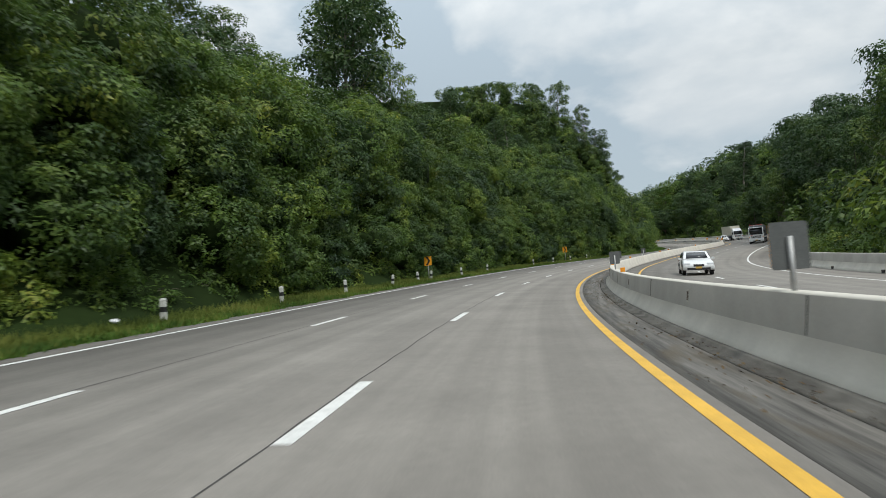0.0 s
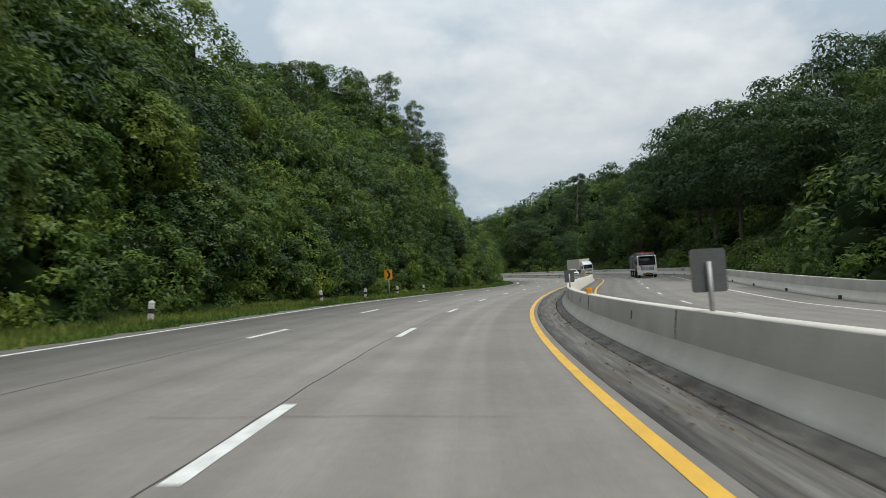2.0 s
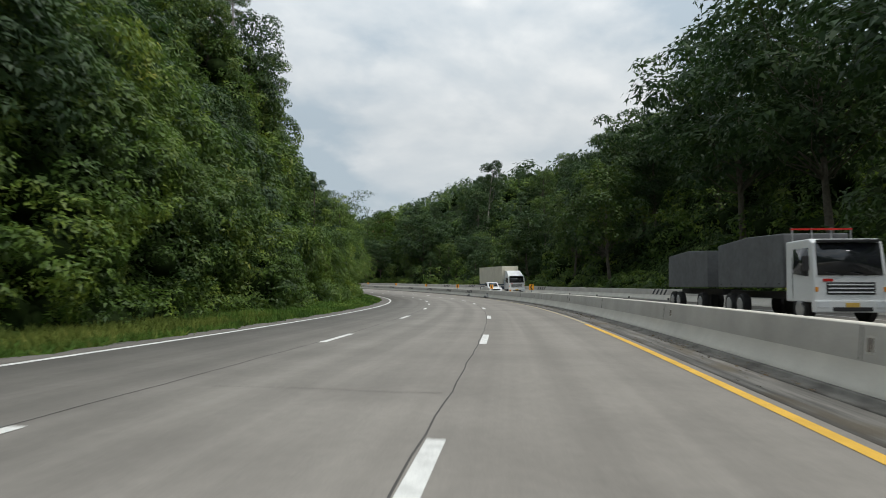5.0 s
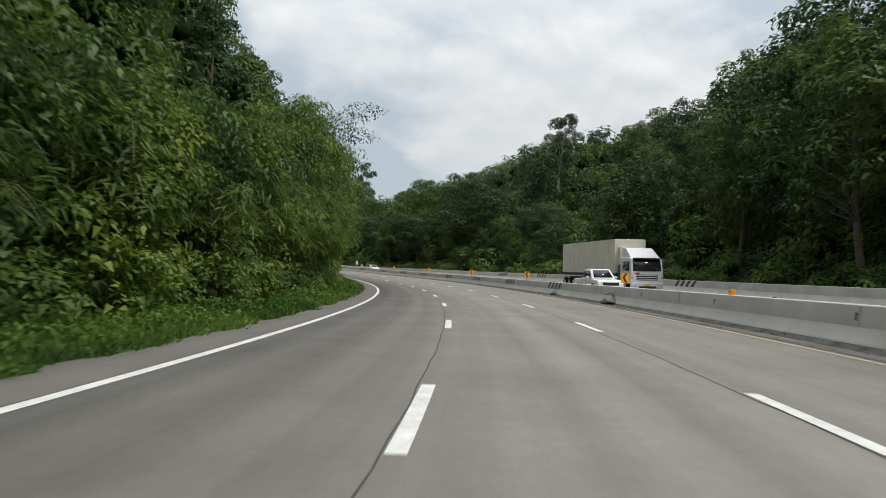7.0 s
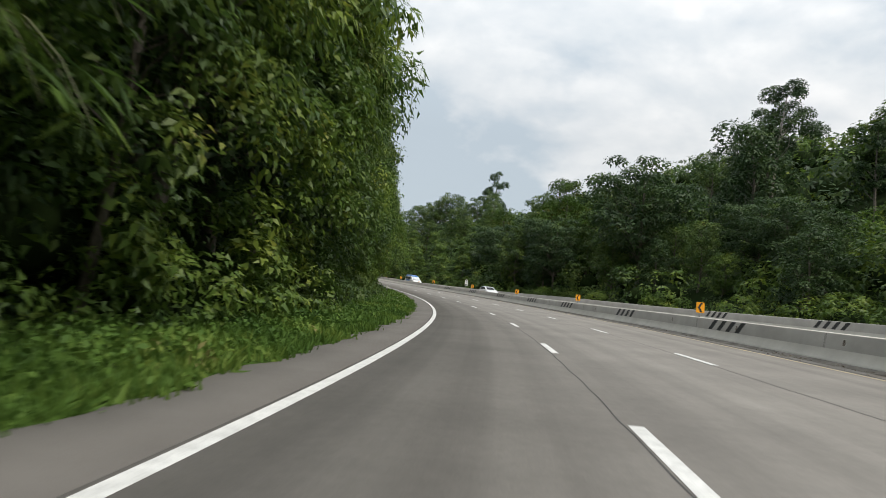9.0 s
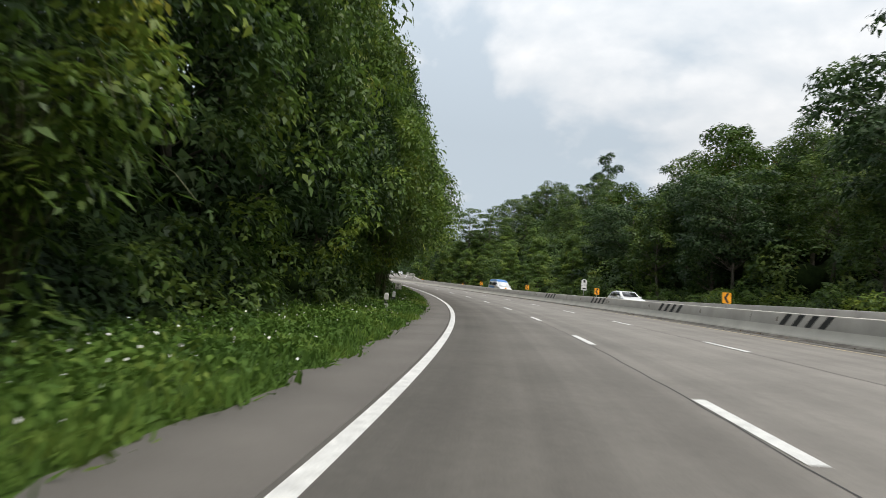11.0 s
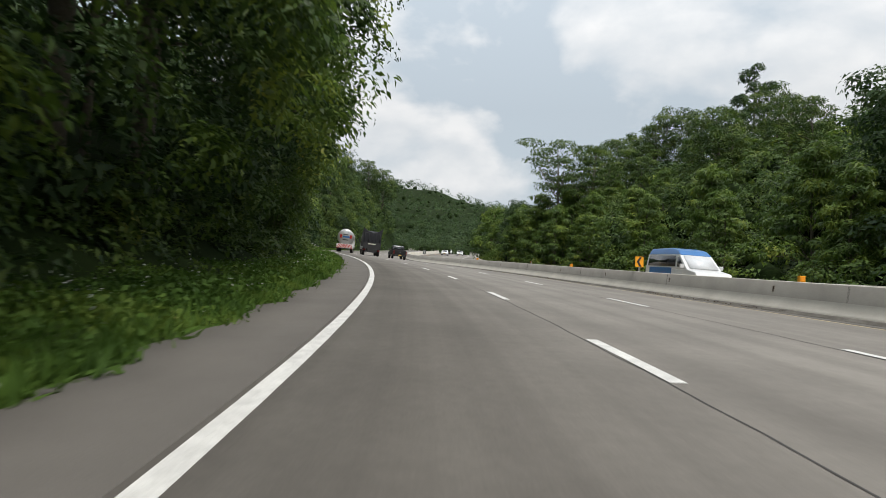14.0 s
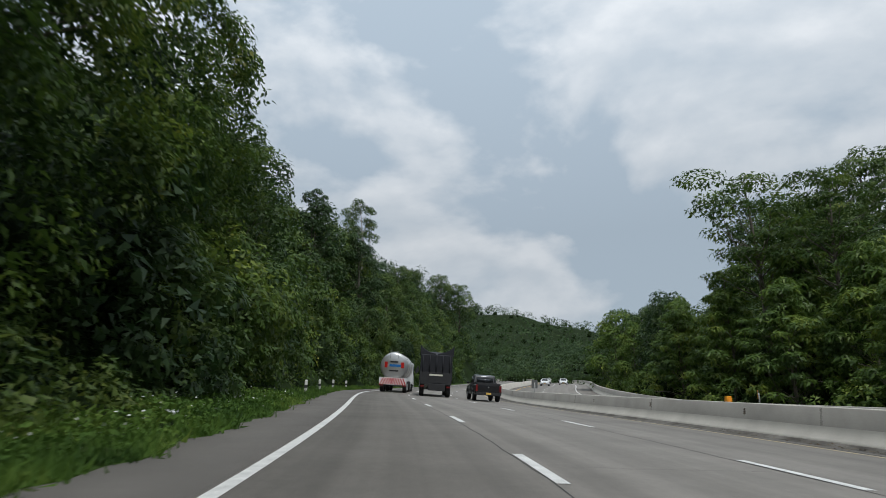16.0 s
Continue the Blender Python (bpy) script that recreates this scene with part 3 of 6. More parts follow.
slope_growth("hillside_shrubs", -15, 150, -18, -46, 150, 2.8, 5.2, 1.0, 2.2, 0.32, LEAF, "dense green forest growth high on the hillside", 14)
slope_growth("bank_creepers", 6, 138, -6.5, -13, 70, 1.4, 3.0, 0.42, 2.8, 0.11, VINE, "bright spreading boughs standing out from the bank", 36, up=0.5, stand=1.1, squash=0.55)
# bank behind the bamboo
slope_growth("bank_creepers", 138, 206, -4.7, -9.5, 150, 0.9, 2.4, 0.5, 2.2, 0.125, VINE, "green creepers hanging over a steep roadside bank", 12)
slope_growth("hillside_shrubs", 132, 226, -10, -27, 230, 1.6, 3.6, 0.75, 2.1, 0.22, LEAF, "forest growth on the steep hill behind the bamboo", 31, stand=0.3, hollow=1.0, mixed=True, edge=-9.4)
slope_growth("hillside_shrubs", 120, 215, -25, -62, 210, 2.0, 4.0, 1.0, 3.0, 0.32, LEAF, "dense forest growth over the hill's crown", 34, up=0.3, core=0, mixed=True)
slope_growth("bank_creepers", 146, 208, -4.0, -5.3, 150, 0.5, 1.2, 0.35, 2.2, 0.10, VINE, "bright ferns and creepers round the bamboo's foot", 29, up=0.45, core=0.25)
slope_growth("bank_creepers", 205, 350, -4.3, -6.6, 330, 0.5, 1.25, 0.32, 1.6, 0.10, LEAF, "green creepers and ferns at the foot of the roadside trees", 28)
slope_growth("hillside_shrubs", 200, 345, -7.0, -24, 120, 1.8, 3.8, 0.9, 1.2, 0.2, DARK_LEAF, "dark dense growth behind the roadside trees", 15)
# steep bank after the trees
slope_growth("bank_creepers", 338, 470, -4.8, -8, 190, 1.2, 3.2, 0.55, 2.4, 0.15, LEAF, "shrubs and creepers covering a steep bank", 16, stand=0.5, hollow=1.2, mixed=True)
slope_growth("hillside_shrubs", 342, 540, -7.5, -18, 150, 1.8, 4.2, 0.8, 2.0, 0.24, LEAF, "dense green forest growth high on the hillside", 17)
slope_growth("hillside_shrubs", 340, 560, -17, -48, 110, 3.0, 5.5, 1.2, 1.2, 0.45, DARK_LEAF, "dark forest growth on the crest of the hillside", 32)
# far side
slope_growth("far_side_shrubs", -10, 320, 26.6, 31, 250, 0.9, 2.1, 0.5, 2.0, 0.16, VINE, "leafy green shrubs along the far barrier", 18)
slope_growth("far_side_shrubs", 30, 330, 30, 62, 330, 2.0, 5.0, 0.9, 1.8, 0.28, LEAF, "shrubs and young trees on the far slope", 19, stand=0.3, mixed=True)
slope_growth("far_side_shrubs", 310, 425, 27.4, 33, 110, 1.2, 2.6, 0.55, 1.4, 0.16, VINE, "feathery green shrubs crowding the far barrier", 61, up=0.5)
slope_growth("far_side_shrubs", 315, 430, 32, 60, 110, 2.4, 4.6, 0.8, 2.0, 0.22, LEAF, "layered green shrubs and saplings climbing the far slope", 62, up=0.6)
slope_growth("far_side_shrubs", 320, 430, 56, 95, 100, 2.8, 5.0, 1.1, 1.3, 0.36, VINE, "sunlit green forest growth high on the far slope", 63, up=0.6)
slope_growth("forest_canopy", -20, 420, 58, 130, 400, 3.2, 6.0, 1.4, 1.6, 0.5, LEAF, "forest canopy on the far hill", 20, up=0.6, mixed=True)
slope_growth("forest_canopy", -40, 470, 120, 290, 420, 5.0, 8.5, 2.2, 1.0, 0.95, DARK_LEAF, "dark green forest canopy on the distant hill", 21, up=0.5)
for y0, y1, count, seed, clump, leaf in ((470, 660, 520, 22, 2.0, 0.38), (640, 1150, 800, 27, 3.0, 0.85)):
    g_ = np.random.default_rng(seed)
    hx, hy = g_.uniform(-700, 240, count) * (0.45 if y1 < 700 else 1), g_.uniform(y0, y1, count)
    hc = np.stack([hx, hy, ground_height(hx, hy) + 1.0], -1)
    growth("forest_canopy", hc, g_.uniform(4, 8, count), np.tile([0.1, -0.75, 0.55], (count, 1)), clump, 1.0, leaf, DARK_LEAF, "dark green forest over the distant hill", seed, core=0.3)


def curtain(name, s0, s1, density, clump, per, leaf, mat, label, seed, back_off=0.0, low=0.4, field=0.0):
    """The leafy face of the roadside trees, bulging over the verge at mid height, in boughs with gaps between; field picks one of two kinds by patches."""
    g = np.random.default_rng(seed)
    n = int((s1 - s0) * 15 * density)
    s = g.uniform(s0, s1, n)
    top = np.interp(s, [140, 165, 180, 195, 206, 225, 330, 348], [4.5, 6.5, 8.5, 11, 14, 19, 19, 12])
    z = low + (top - low) * g.uniform(0, 1, n)
    bulge = np.interp(s, [140, 180, 195, 206, 222, 240, 250, 260, 272, 281, 290, 300, 308, 315, 325, 340], [0.3, 0.7, 1.8, 1.8, 0.9, 1.1, 2.4, 3.8, 4.3, 4.6, 3.6, 3.6, 2.9, 2.2, 0.9, 0.1])
    tall = np.interp(s, [240, 262, 272, 283, 300, 330], [1.0, 1.0, 1.15, 1.35, 1.1, 1.5])
    o = -4.6 + bulge * np.interp(z / tall, [0, 1.4, 2.6, 3.6, 6, 8.5, 11.5, 14.5, 17], [-0.1, 0.0, 0.45, 0.95, 1, 0.66, 0.36, 0.1, 0.0]) - np.maximum(0, z / tall - 11) * 0.3
    o += 0.7 * lumps(s, z * 1.7, 1.9, 0.7) + 0.6 * lumps(s, z * 1.2, 0.8, 2.1) - back_off - 0.5
    gap = lumps(s, z * 1.5, 1.05, 5.0) < -0.28
    thin = g.uniform(0, 1, n) < np.interp(z, [0, 1.0, 2.6, 4], [0.45, 0.3, 0.6, 1.0])
    thin &= ~gap | (g.uniform(0, 1, n) < (0.15 if mat is not DARK_LEAF else 1.0))
    thin &= field * lumps(s, z * 1.2, 2.2, 3.0) > -0.12
    s, z, o = s[thin], z[thin], o[thin]
    c = place(s, o, z)
    r = clump * g.uniform(0.5, 1.4, len(s))
    k = np.maximum(8, per * (r / clump) ** 2).astype(int)
    p, d = on_clumps(c, r, k, g, 0.8, -0.6)
    a = np.interp(np.repeat(s, k), ST, TURN)
    keep = d[:, 0] * np.cos(a) + d[:, 1] * np.sin(a) > -0.45
    return stuff(name, leaves(name, p[keep], d[keep] * 0.6 + [0, 0, 0.5], leaf, mat, 1.7, 0.45, seed, 3 if mat is DARK_LEAF else 4), label, "foliage")


curtain("hanging_foliage", 142, 215, 1.0, 0.75, 100, 0.13, VINE, "dense bright hanging foliage of roadside trees", 41, field=1.0)
curtain("hanging_foliage", 142, 215, 1.0, 0.75, 100, 0.13, LEAF, "dense dark hanging foliage of roadside trees", 47, field=-1.0)
curtain("hanging_foliage", 208, 262, 1.35, 0.7, 120, 0.115, VINE, "dense bright hanging foliage of roadside trees", 46, field=1.0)
curtain("hanging_foliage", 208, 262, 1.35, 0.7, 120, 0.115, LEAF, "dense dark hanging foliage of roadside trees", 48, field=-1.0)
curtain("hanging_foliage", 254, 345, 1.2, 0.7, 120, 0.115, VINE, "dense bright hanging foliage of roadside trees", 42, field=1.0)
curtain("hanging_foliage", 254, 345, 1.2, 0.7, 120, 0.115, LEAF, "dense dark hanging foliage of roadside trees", 49, field=-1.0)
curtain("hanging_foliage", 228, 345, 0.24, 0.8, 60, 0.13, VINE, "bright large creeper leaves hanging from trees", 43, -0.35, 2.5)
# inner layers in the darker leaf colour, painting the shade behind the boughs
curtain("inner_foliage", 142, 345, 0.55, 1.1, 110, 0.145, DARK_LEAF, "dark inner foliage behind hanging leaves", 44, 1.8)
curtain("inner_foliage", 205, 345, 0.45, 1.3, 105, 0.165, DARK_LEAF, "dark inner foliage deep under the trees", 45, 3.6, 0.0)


def branch(a, b, ra, rb, g, bend=0.12, n=6):
    t = np.linspace(0, 1, n)[:, None]
    a, b = np.asarray(a, float), np.asarray(b, float)
    p = a + (b - a) * t + np.sin(t * np.pi) * g.normal(0, bend, 3) * np.linalg.norm(b - a)
    return p, ra + (rb - ra) * t[:, 0]


def tree(name, label, height, crown_at, crown_r, clumps, per, leaf, mat, bark, seed, squash=0.75, lean=(0, 0), trunk=0.25, shape="round", droop=0.25, long=1.6):
    """Trunk with limbs, and a crown of leafy clumps at the limbs' ends; built at the origin."""
    g = np.random.default_rng(seed)
    root = thing(name, label, "tree")
    verts, faces, base = [], [], 0
    top = np.array([lean[0], lean[1], height * 0.93])
    tp, tr_ = branch((0, 0, -0.6), top, trunk, trunk * 0.18, g, 0.03, 9)
    segs = [(tp, tr_)]
    centres, radii = [], []
    for i in range(clumps):
        f = (i + g.uniform(0, 1)) / clumps
        h = crown_at + (1 - crown_at) * f
        if shape == "round":
            reach = crown_r * math.sqrt(max(0.05, 1 - (2 * f - 0.85) ** 2 / 1.5)) * g.uniform(0.35, 1.0)
        elif shape == "cone":
            reach = crown_r * (1.08 - f) * g.uniform(0.4, 1.0)
        else:
            reach = crown_r * g.uniform(0.15, 1.0) * (0.75 + 0.25 * f)
        a = i * 2.4 + g.uniform(-0.5, 0.5)
        stem = np.array([np.interp(h * height, tp[:, 2], tp[:, k]) for k in (0, 1)])
        c = np.array([stem[0] + math.cos(a) * reach, stem[1] + math.sin(a) * reach, h * height + g.normal(0, 0.02) * height])
        centres.append(c)
        radii.append(crown_r * g.uniform(0.22, 0.42) * (0.7 if shape == "cone" else 1))
        start = max(crown_at * 0.75, h - 0.5 * reach / height - 0.06) * height
        s3 = np.array([np.interp(start, tp[:, 2], tp[:, k]) for k in (0, 1)] + [start])
        segs.append(branch(s3, c, trunk * 0.3 * (1.1 - f), 0.02, g, 0.08, 3))
    for p, r in segs:
        v, fc = tube(p, r, 8 if len(p) > 5 else 3)
        verts.append(v)
        faces.append(fc + base)
        base += len(v)
    part("trunk", mesh_of("trunk", np.concatenate(verts), np.concatenate(faces), bark, True), root)
    centres, radii = np.array(centres), np.array(radii)
    fine = 0.76 if leaf > 0.2 else 0.85
    counts = np.maximum(10, per / fine ** 2 * (radii / radii.mean()) ** 2).astype(int)
    p, d = on_clumps(centres, radii, counts, g, squash, -0.6)
    keep = outside(p / [1, 1, squash], np.repeat(np.arange(len(centres)), counts), centres / [1, 1, squash], radii, 0.3)
    part("crown", leaves("crown", p[keep], d[keep] * 0.8 + [0, 0, 0.45], leaf * fine, mat, long, droop, seed, 4 if leaf < 0.15 else 3), root)
    return root


KINDS = {
    "broad": tree("broadleaf_tree", "tall broadleaf tree with a dense uneven crown", 15, 0.3, 4.6, 40, 104, 0.3, LEAF, BARK, 21),
    "dark": tree("broadleaf_tree", "dark dense broadleaf tree hung with creepers", 13, 0.14, 4.2, 40, 104, 0.29, DARK_LEAF, BARK, 22),
    "slim": tree("forest_tree", "tall slim tree with tiered narrow crown", 17, 0.4, 3.0, 16, 160, 0.24, DARK_LEAF, BARK, 23),
    "open": tree("forest_tree", "tall open tree with a pale bare trunk", 19, 0.6, 3.6, 18, 150, 0.24, LEAF, PALE_BARK, 24),
    "flat": tree("spreading_tree", "spreading tree with dense dark feathery tiers", 15, 0.34, 6.3, 60, 130, 0.32, DARK_LEAF, BARK, 25, squash=0.4, shape="flat"),
    "shrub": tree("roadside_tree", "low leafy roadside tree", 8, 0.1, 3.0, 30, 120, 0.22, VINE, BARK, 26, trunk=0.14),
    "airy": tree("spreading_tree", "airy spreading tree with visible branches and feathery tiers", 14, 0.5, 6.0, 34, 130, 0.16, DARK_LEAF, BARK, 27, squash=0.2, shape="flat", trunk=0.3),
    "russet": tree("broadleaf_tree", "broadleaf tree with russet young leaves", 14, 0.25, 4.0, 36, 125, 0.27, RUSSET, BARK, 28),
    "leaning": tree("forest_tree", "tall leaning tree with bare trunk and ragged crown", 24, 0.55, 4.4, 24, 230, 0.26, DARK_LEAF, PALE_BARK, 29, lean=(2.4, 0.5), trunk=0.35),
    "near": tree("roadside_tree", "leafy roadside tree leaning over the verge", 15, 0.3, 4.2, 34, 105, 0.18, LEAF, BARK, 33, droop=0.5),
    "weeping": tree("roadside_tree", "roadside tree with drooping feathery sprays", 15, 0.4, 4.4, 30, 130, 0.18, VINE, BARK, 30, droop=0.9, long=2.6),
    "umbrella": tree("spreading_tree", "spreading tree with airy tiers of fine leaves over bare limbs", 15, 0.5, 4.6, 36, 120, 0.18, LEAF, BARK, 37, squash=0.15, shape="flat", long=1.9, trunk=0.28),
    "feather": tree("spreading_tree", "green tree with feathery leaf sprays in flat tiers", 11, 0.1, 4.3, 56, 98, 0.19, VINE, BARK, 35, squash=0.32, shape="cone", droop=0.5, long=2.6, trunk=0.16),
    "fine": tree("forest_tree", "tall fine-leaved tree with an uneven clumped crown", 15, 0.22, 3.8, 40, 118, 0.215, LEAF, BARK, 36, squash=0.55, long=1.9),
    "wispy": tree("roadside_tree", "thin roadside tree with sparse drooping sprays", 14, 0.45, 4.6, 30, 90, 0.11, LEAF, BARK, 34, droop=0.9, long=2.4, squash=0.45, trunk=0.16),
}
for k in KINDS.values():
    k["group"] = "trees on the hillsides"
used = set()


def plant(kind, s, o, size=1.0, turn=0.0, top=None):
    """A tree at a station; top sets how far its tip stands over the carriageway's plane."""
    x, y, z = place(s, o)
    z = ground_height(np.array([x]), np.array([y]))[0]
    if top is not None:
        size = max(0.3, (place(s, o)[2] + top - z) / TALL[kind])
    m = pose(x, y, z - 0.1, 0, 0, turn) @ Matrix.Scale(size, 4)
    if kind not in used:
        used.add(kind)
        KINDS[kind].matrix_basis = m
        return KINDS[kind]
    return copy_thing(KINDS[kind], m @ Matrix.Scale(1 / KINDS[kind].scale[0], 4))


TALL = {"broad": 16, "dark": 14, "slim": 18, "open": 20, "flat": 15.5, "shrub": 8.5, "airy": 14.5, "russet": 15, "leaning": 25, "weeping": 15.5, "near": 16, "wispy": 14.5, "feather": 11.5, "umbrella": 15.5, "fine": 15.8}


def plant_tip(kind, x, y, tip, turn):
    """A tree at a place of the map whose tip reaches a given height."""
    z = ground_height(np.array([x]), np.array([y]))[0]
    m = pose(x, y, z - 0.1, 0, 0, turn) @ Matrix.Scale(min(2.5, max(0.3, (tip - z) / TALL[kind])), 4)
    if kind not in used:
        used.add(kind)
        KINDS[kind].matrix_basis = m
        return KINDS[kind]
    return copy_thing(KINDS[kind], m @ Matrix.Scale(1 / KINDS[kind].scale[0], 4))


# trees: station, offset, size and turn of each, by kind
for s, o, size, turn in ((42.2, -26.1, 0.76, 208), (46, -24, 0.58, 0), (70, -24, 1.5, 140), (130, -22, 0.66, 40), (152, -15, 0.36, 90), (168, -13, 0.41, 180), (177, -21.5, 0.66, 40), (217.2, -13.7, 1.04, 188), (317.7, -21.4, 1.36, 105), (348, -8.5, 0.72, 35), (352, -7, 0.63, 10), (396, -8, 0.86, 200), (420, -8, 0.67, 300), (439.5, -11.5, 0.66, 42), (466.5, -15.1, 0.62, 156), (492.4, -13.6, 0.82, 305), (497.7, -9, 1.07, 289), ):
    plant("broad", s, o, size, turn)
for s, o, size, turn in ((30, -22, 0.91, 50), (52.3, -25.6, 0.5, 245), (61, -19, 1.38, 20), (112, -25, 0.61, 90), (124.3, -25.4, 0.59, 114), (148, -22, 0.68, 20), (172, -17, 0.46, 120), (176, -13, 0.42, 250), (228.1, -16.5, 1.54, 64), (249, -10.5, 0.9, 30), (254.3, -22, 1.52, 3), (257, -11, 0.95, 120), (263.5, -25.7, 1.49, 143), (264, -12, 1, 200), (271, -12.5, 1, 290), (278, -12.5, 1.05, 70), (292.6, -12.8, 1.38, 118), ):
    plant("dark", s, o, size, turn)
for s, o, size, turn in ((298, -25.4, 1.56, 192), (315, -21.2, 1.49, 62), (362, -8, 0.75, 40), (384, -8, 0.88, 160), (410, -9, 0.83, 260), ):
    plant("dark", s, o, size, turn)
for s, o, size, turn in ((160, -12, 0.34, 20), (178, -9, 0.54, 0), (384, -8, 0.77, 90), (394, -4.9, 0.94, 0), ):
    plant("slim", s, o, size, turn)
for s, o, size, turn in ((119.2, -25.8, 0.54, 303), (185, -21, 0.72, 0), (185, -20.6, 0.5, 0), ):
    plant("open", s, o, size, turn)
for s, o, size, turn in ((284, -5.6, 0.95, 140), ):
    plant("russet", s, o, size, turn)
for s, o, size, turn in ((201, -7, 0.86, 40), (205, -6.5, 0.94, 200), (215.6, -8.3, 1.01, 92), (222, -7.5, 1.16, 80), (225, -8.9, 1.17, 196), (230.1, -8.5, 1.21, 18), (237.5, -9, 1.28, 278), (251.4, -9.9, 1.49, 156), (256.3, -9.8, 1.3, 107), (268.9, -8.8, 1.2, 90), (271.4, -7.6, 1.05, 291), (279.8, -9.1, 1.32, 256), (291.6, -7.5, 1.41, 185), (299.7, -7.7, 1.44, 352), (306.6, -8.1, 1.65, 255), (311.1, -9.8, 1.48, 48), (324.7, -8.6, 1.43, 145), (328.4, -7.8, 1.53, 307), ):
    plant("near", s, o, size, turn)
for s, o, size, turn in ((66, -17, 0.83, 30), (186, -6, 0.7, 40), (187, -15, 0.4, 30), (196, -7, 0.82, 100), (199, -5.5, 0.83, 10), (208, -6, 0.88, 160), (212, -6.5, 0.97, 300), (268.5, -5.6, 0.62, 40), ):
    plant("weeping", s, o, size, turn)
for s, o, size, turn in ((189, -5.4, 0.85, 0), (197, -5, 0.72, 70), (283, -7, 0.95, 200), (300, -7, 0.9, 250), (331, -6.2, 0.8, 20), ):
    plant("wispy", s, o, size, turn)
for s, o, size, turn in ((203, -7.4, 1.0, 140), (324.5, -6.6, 1.15, 300)):
    plant("airy", s, o, size, turn)
for s, o, size, turn in ((42.4, 32.6, 0.84, 286), (63, 35.6, 0.87, 334), (91.5, 35.5, 0.7, 257), (106, 33.5, 0.72, 254), (183.1, 30.7, 1.14, 115), (197.2, 31.9, 0.95, 254), (207.7, 37.7, 0.83, 119), (214.2, 30.3, 0.89, 120), (225, 42, 0.77, 210), (229.2, 64.9, 1.33, 129), (247.3, 38.7, 0.58, 102), (250, 42, 0.58, 110), (255.2, 34.4, 0.58, 292), (262, 36, 0.58, 10), (269.7, 31.4, 0.58, 228), (280.4, 37, 0.83, 229), (290, 36, 0.86, 100), (299.9, 32.1, 0.86, 77), (365.9, 56.2, 0.99, 248), ):
    plant("broad", s, o, size, turn)
for s, o, size, turn in ((84.6, 33.6, 0.74, 19), (128, 44, 1.41, 30), (141.1, 56.7, 1.08, 146), (176, 42, 1.87, 200), (192, 34, 1.26, 60), (205, 40, 1.2, 150), (211.7, 31.1, 0.99, 286), (213, 45, 1.13, 180), (230.1, 39.7, 0.58, 284), (234.4, 30.3, 0.58, 43), (235, 56, 1.05, 220), (236.1, 33.6, 0.58, 321), (258, 45, 0.58, 20), (261.4, 32.8, 0.58, 38), (267, 35.9, 0.58, 7), (289.3, 31.5, 0.86, 15), (305.7, 36.2, 0.86, 279), (312, 38, 0.86, 30), (394.2, 31, 0.8, 50), (401.9, 32.8, 0.75, 339), ):
    plant("dark", s, o, size, turn)
for s, o, size, turn in ((225.2, 49.9, 0.58, 167), (252.8, 55.9, 0.84, 83), ):
    plant("slim", s, o, size, turn)
for s, o, size, turn in ((70, 39.4, 0.86, 116), (106, 33, 0.93, 10), (118, 35, 1.08, 60), (134, 33, 1.35, 0), (150, 34, 1.38, 120), (164, 36, 1.45, 220), (186.8, 39.8, 0.85, 66), (190, 40, 1.26, 20), (243.9, 36, 0.58, 228), (250, 38, 0.58, 90), (285.7, 31.2, 0.86, 138), (300, 36, 0.86, 200), (310.2, 34.7, 0.86, 121), ):
    plant("flat", s, o, size, turn)
for s, o, size, turn in ((200, 35.1, 0.74, 144), (249.7, 33.3, 0.58, 82), (301.5, 31.5, 0.6, 61), (407, 29.5, 1, 25), ):
    plant("shrub", s, o, size, turn)
for s, o, size, turn in ((275, 40, 0.86, 60), (287, 38, 0.86, 200), (322, 42, 1.15, 80), ):
    plant("russet", s, o, size, turn)

# trees along the brow of the far slope: kind, station, offset, height of the tip
for n, (kind, s, o, top) in enumerate((("fine", 214, 62, 39), ("dark", 222, 66, 41), ("broad", 230, 69, 40), ("fine", 236, 74, 43), ("dark", 247, 70, 39), ("fine", 255, 66, 36), ("broad", 262, 72, 38), ("dark", 280, 68, 39),
                                       ("fine", 288, 72, 38), ("broad", 297, 76, 39), ("dark", 305, 70, 34), ("fine", 314, 74, 34), ("dark", 322, 78, 36), ("fine", 331, 72, 32), ("russet", 303, 44, 28), ("russet", 294, 38, 22), ("fine", 312, 45, 26), ("flat", 267, 34, 21.5), ("flat", 319, 38, 16.5), ("fine", 286, 40, 22), ("broad", 268, 88, 47), ("dark", 292, 98, 49))):
    plant(kind, s, o, 1.0, n * 67, top)
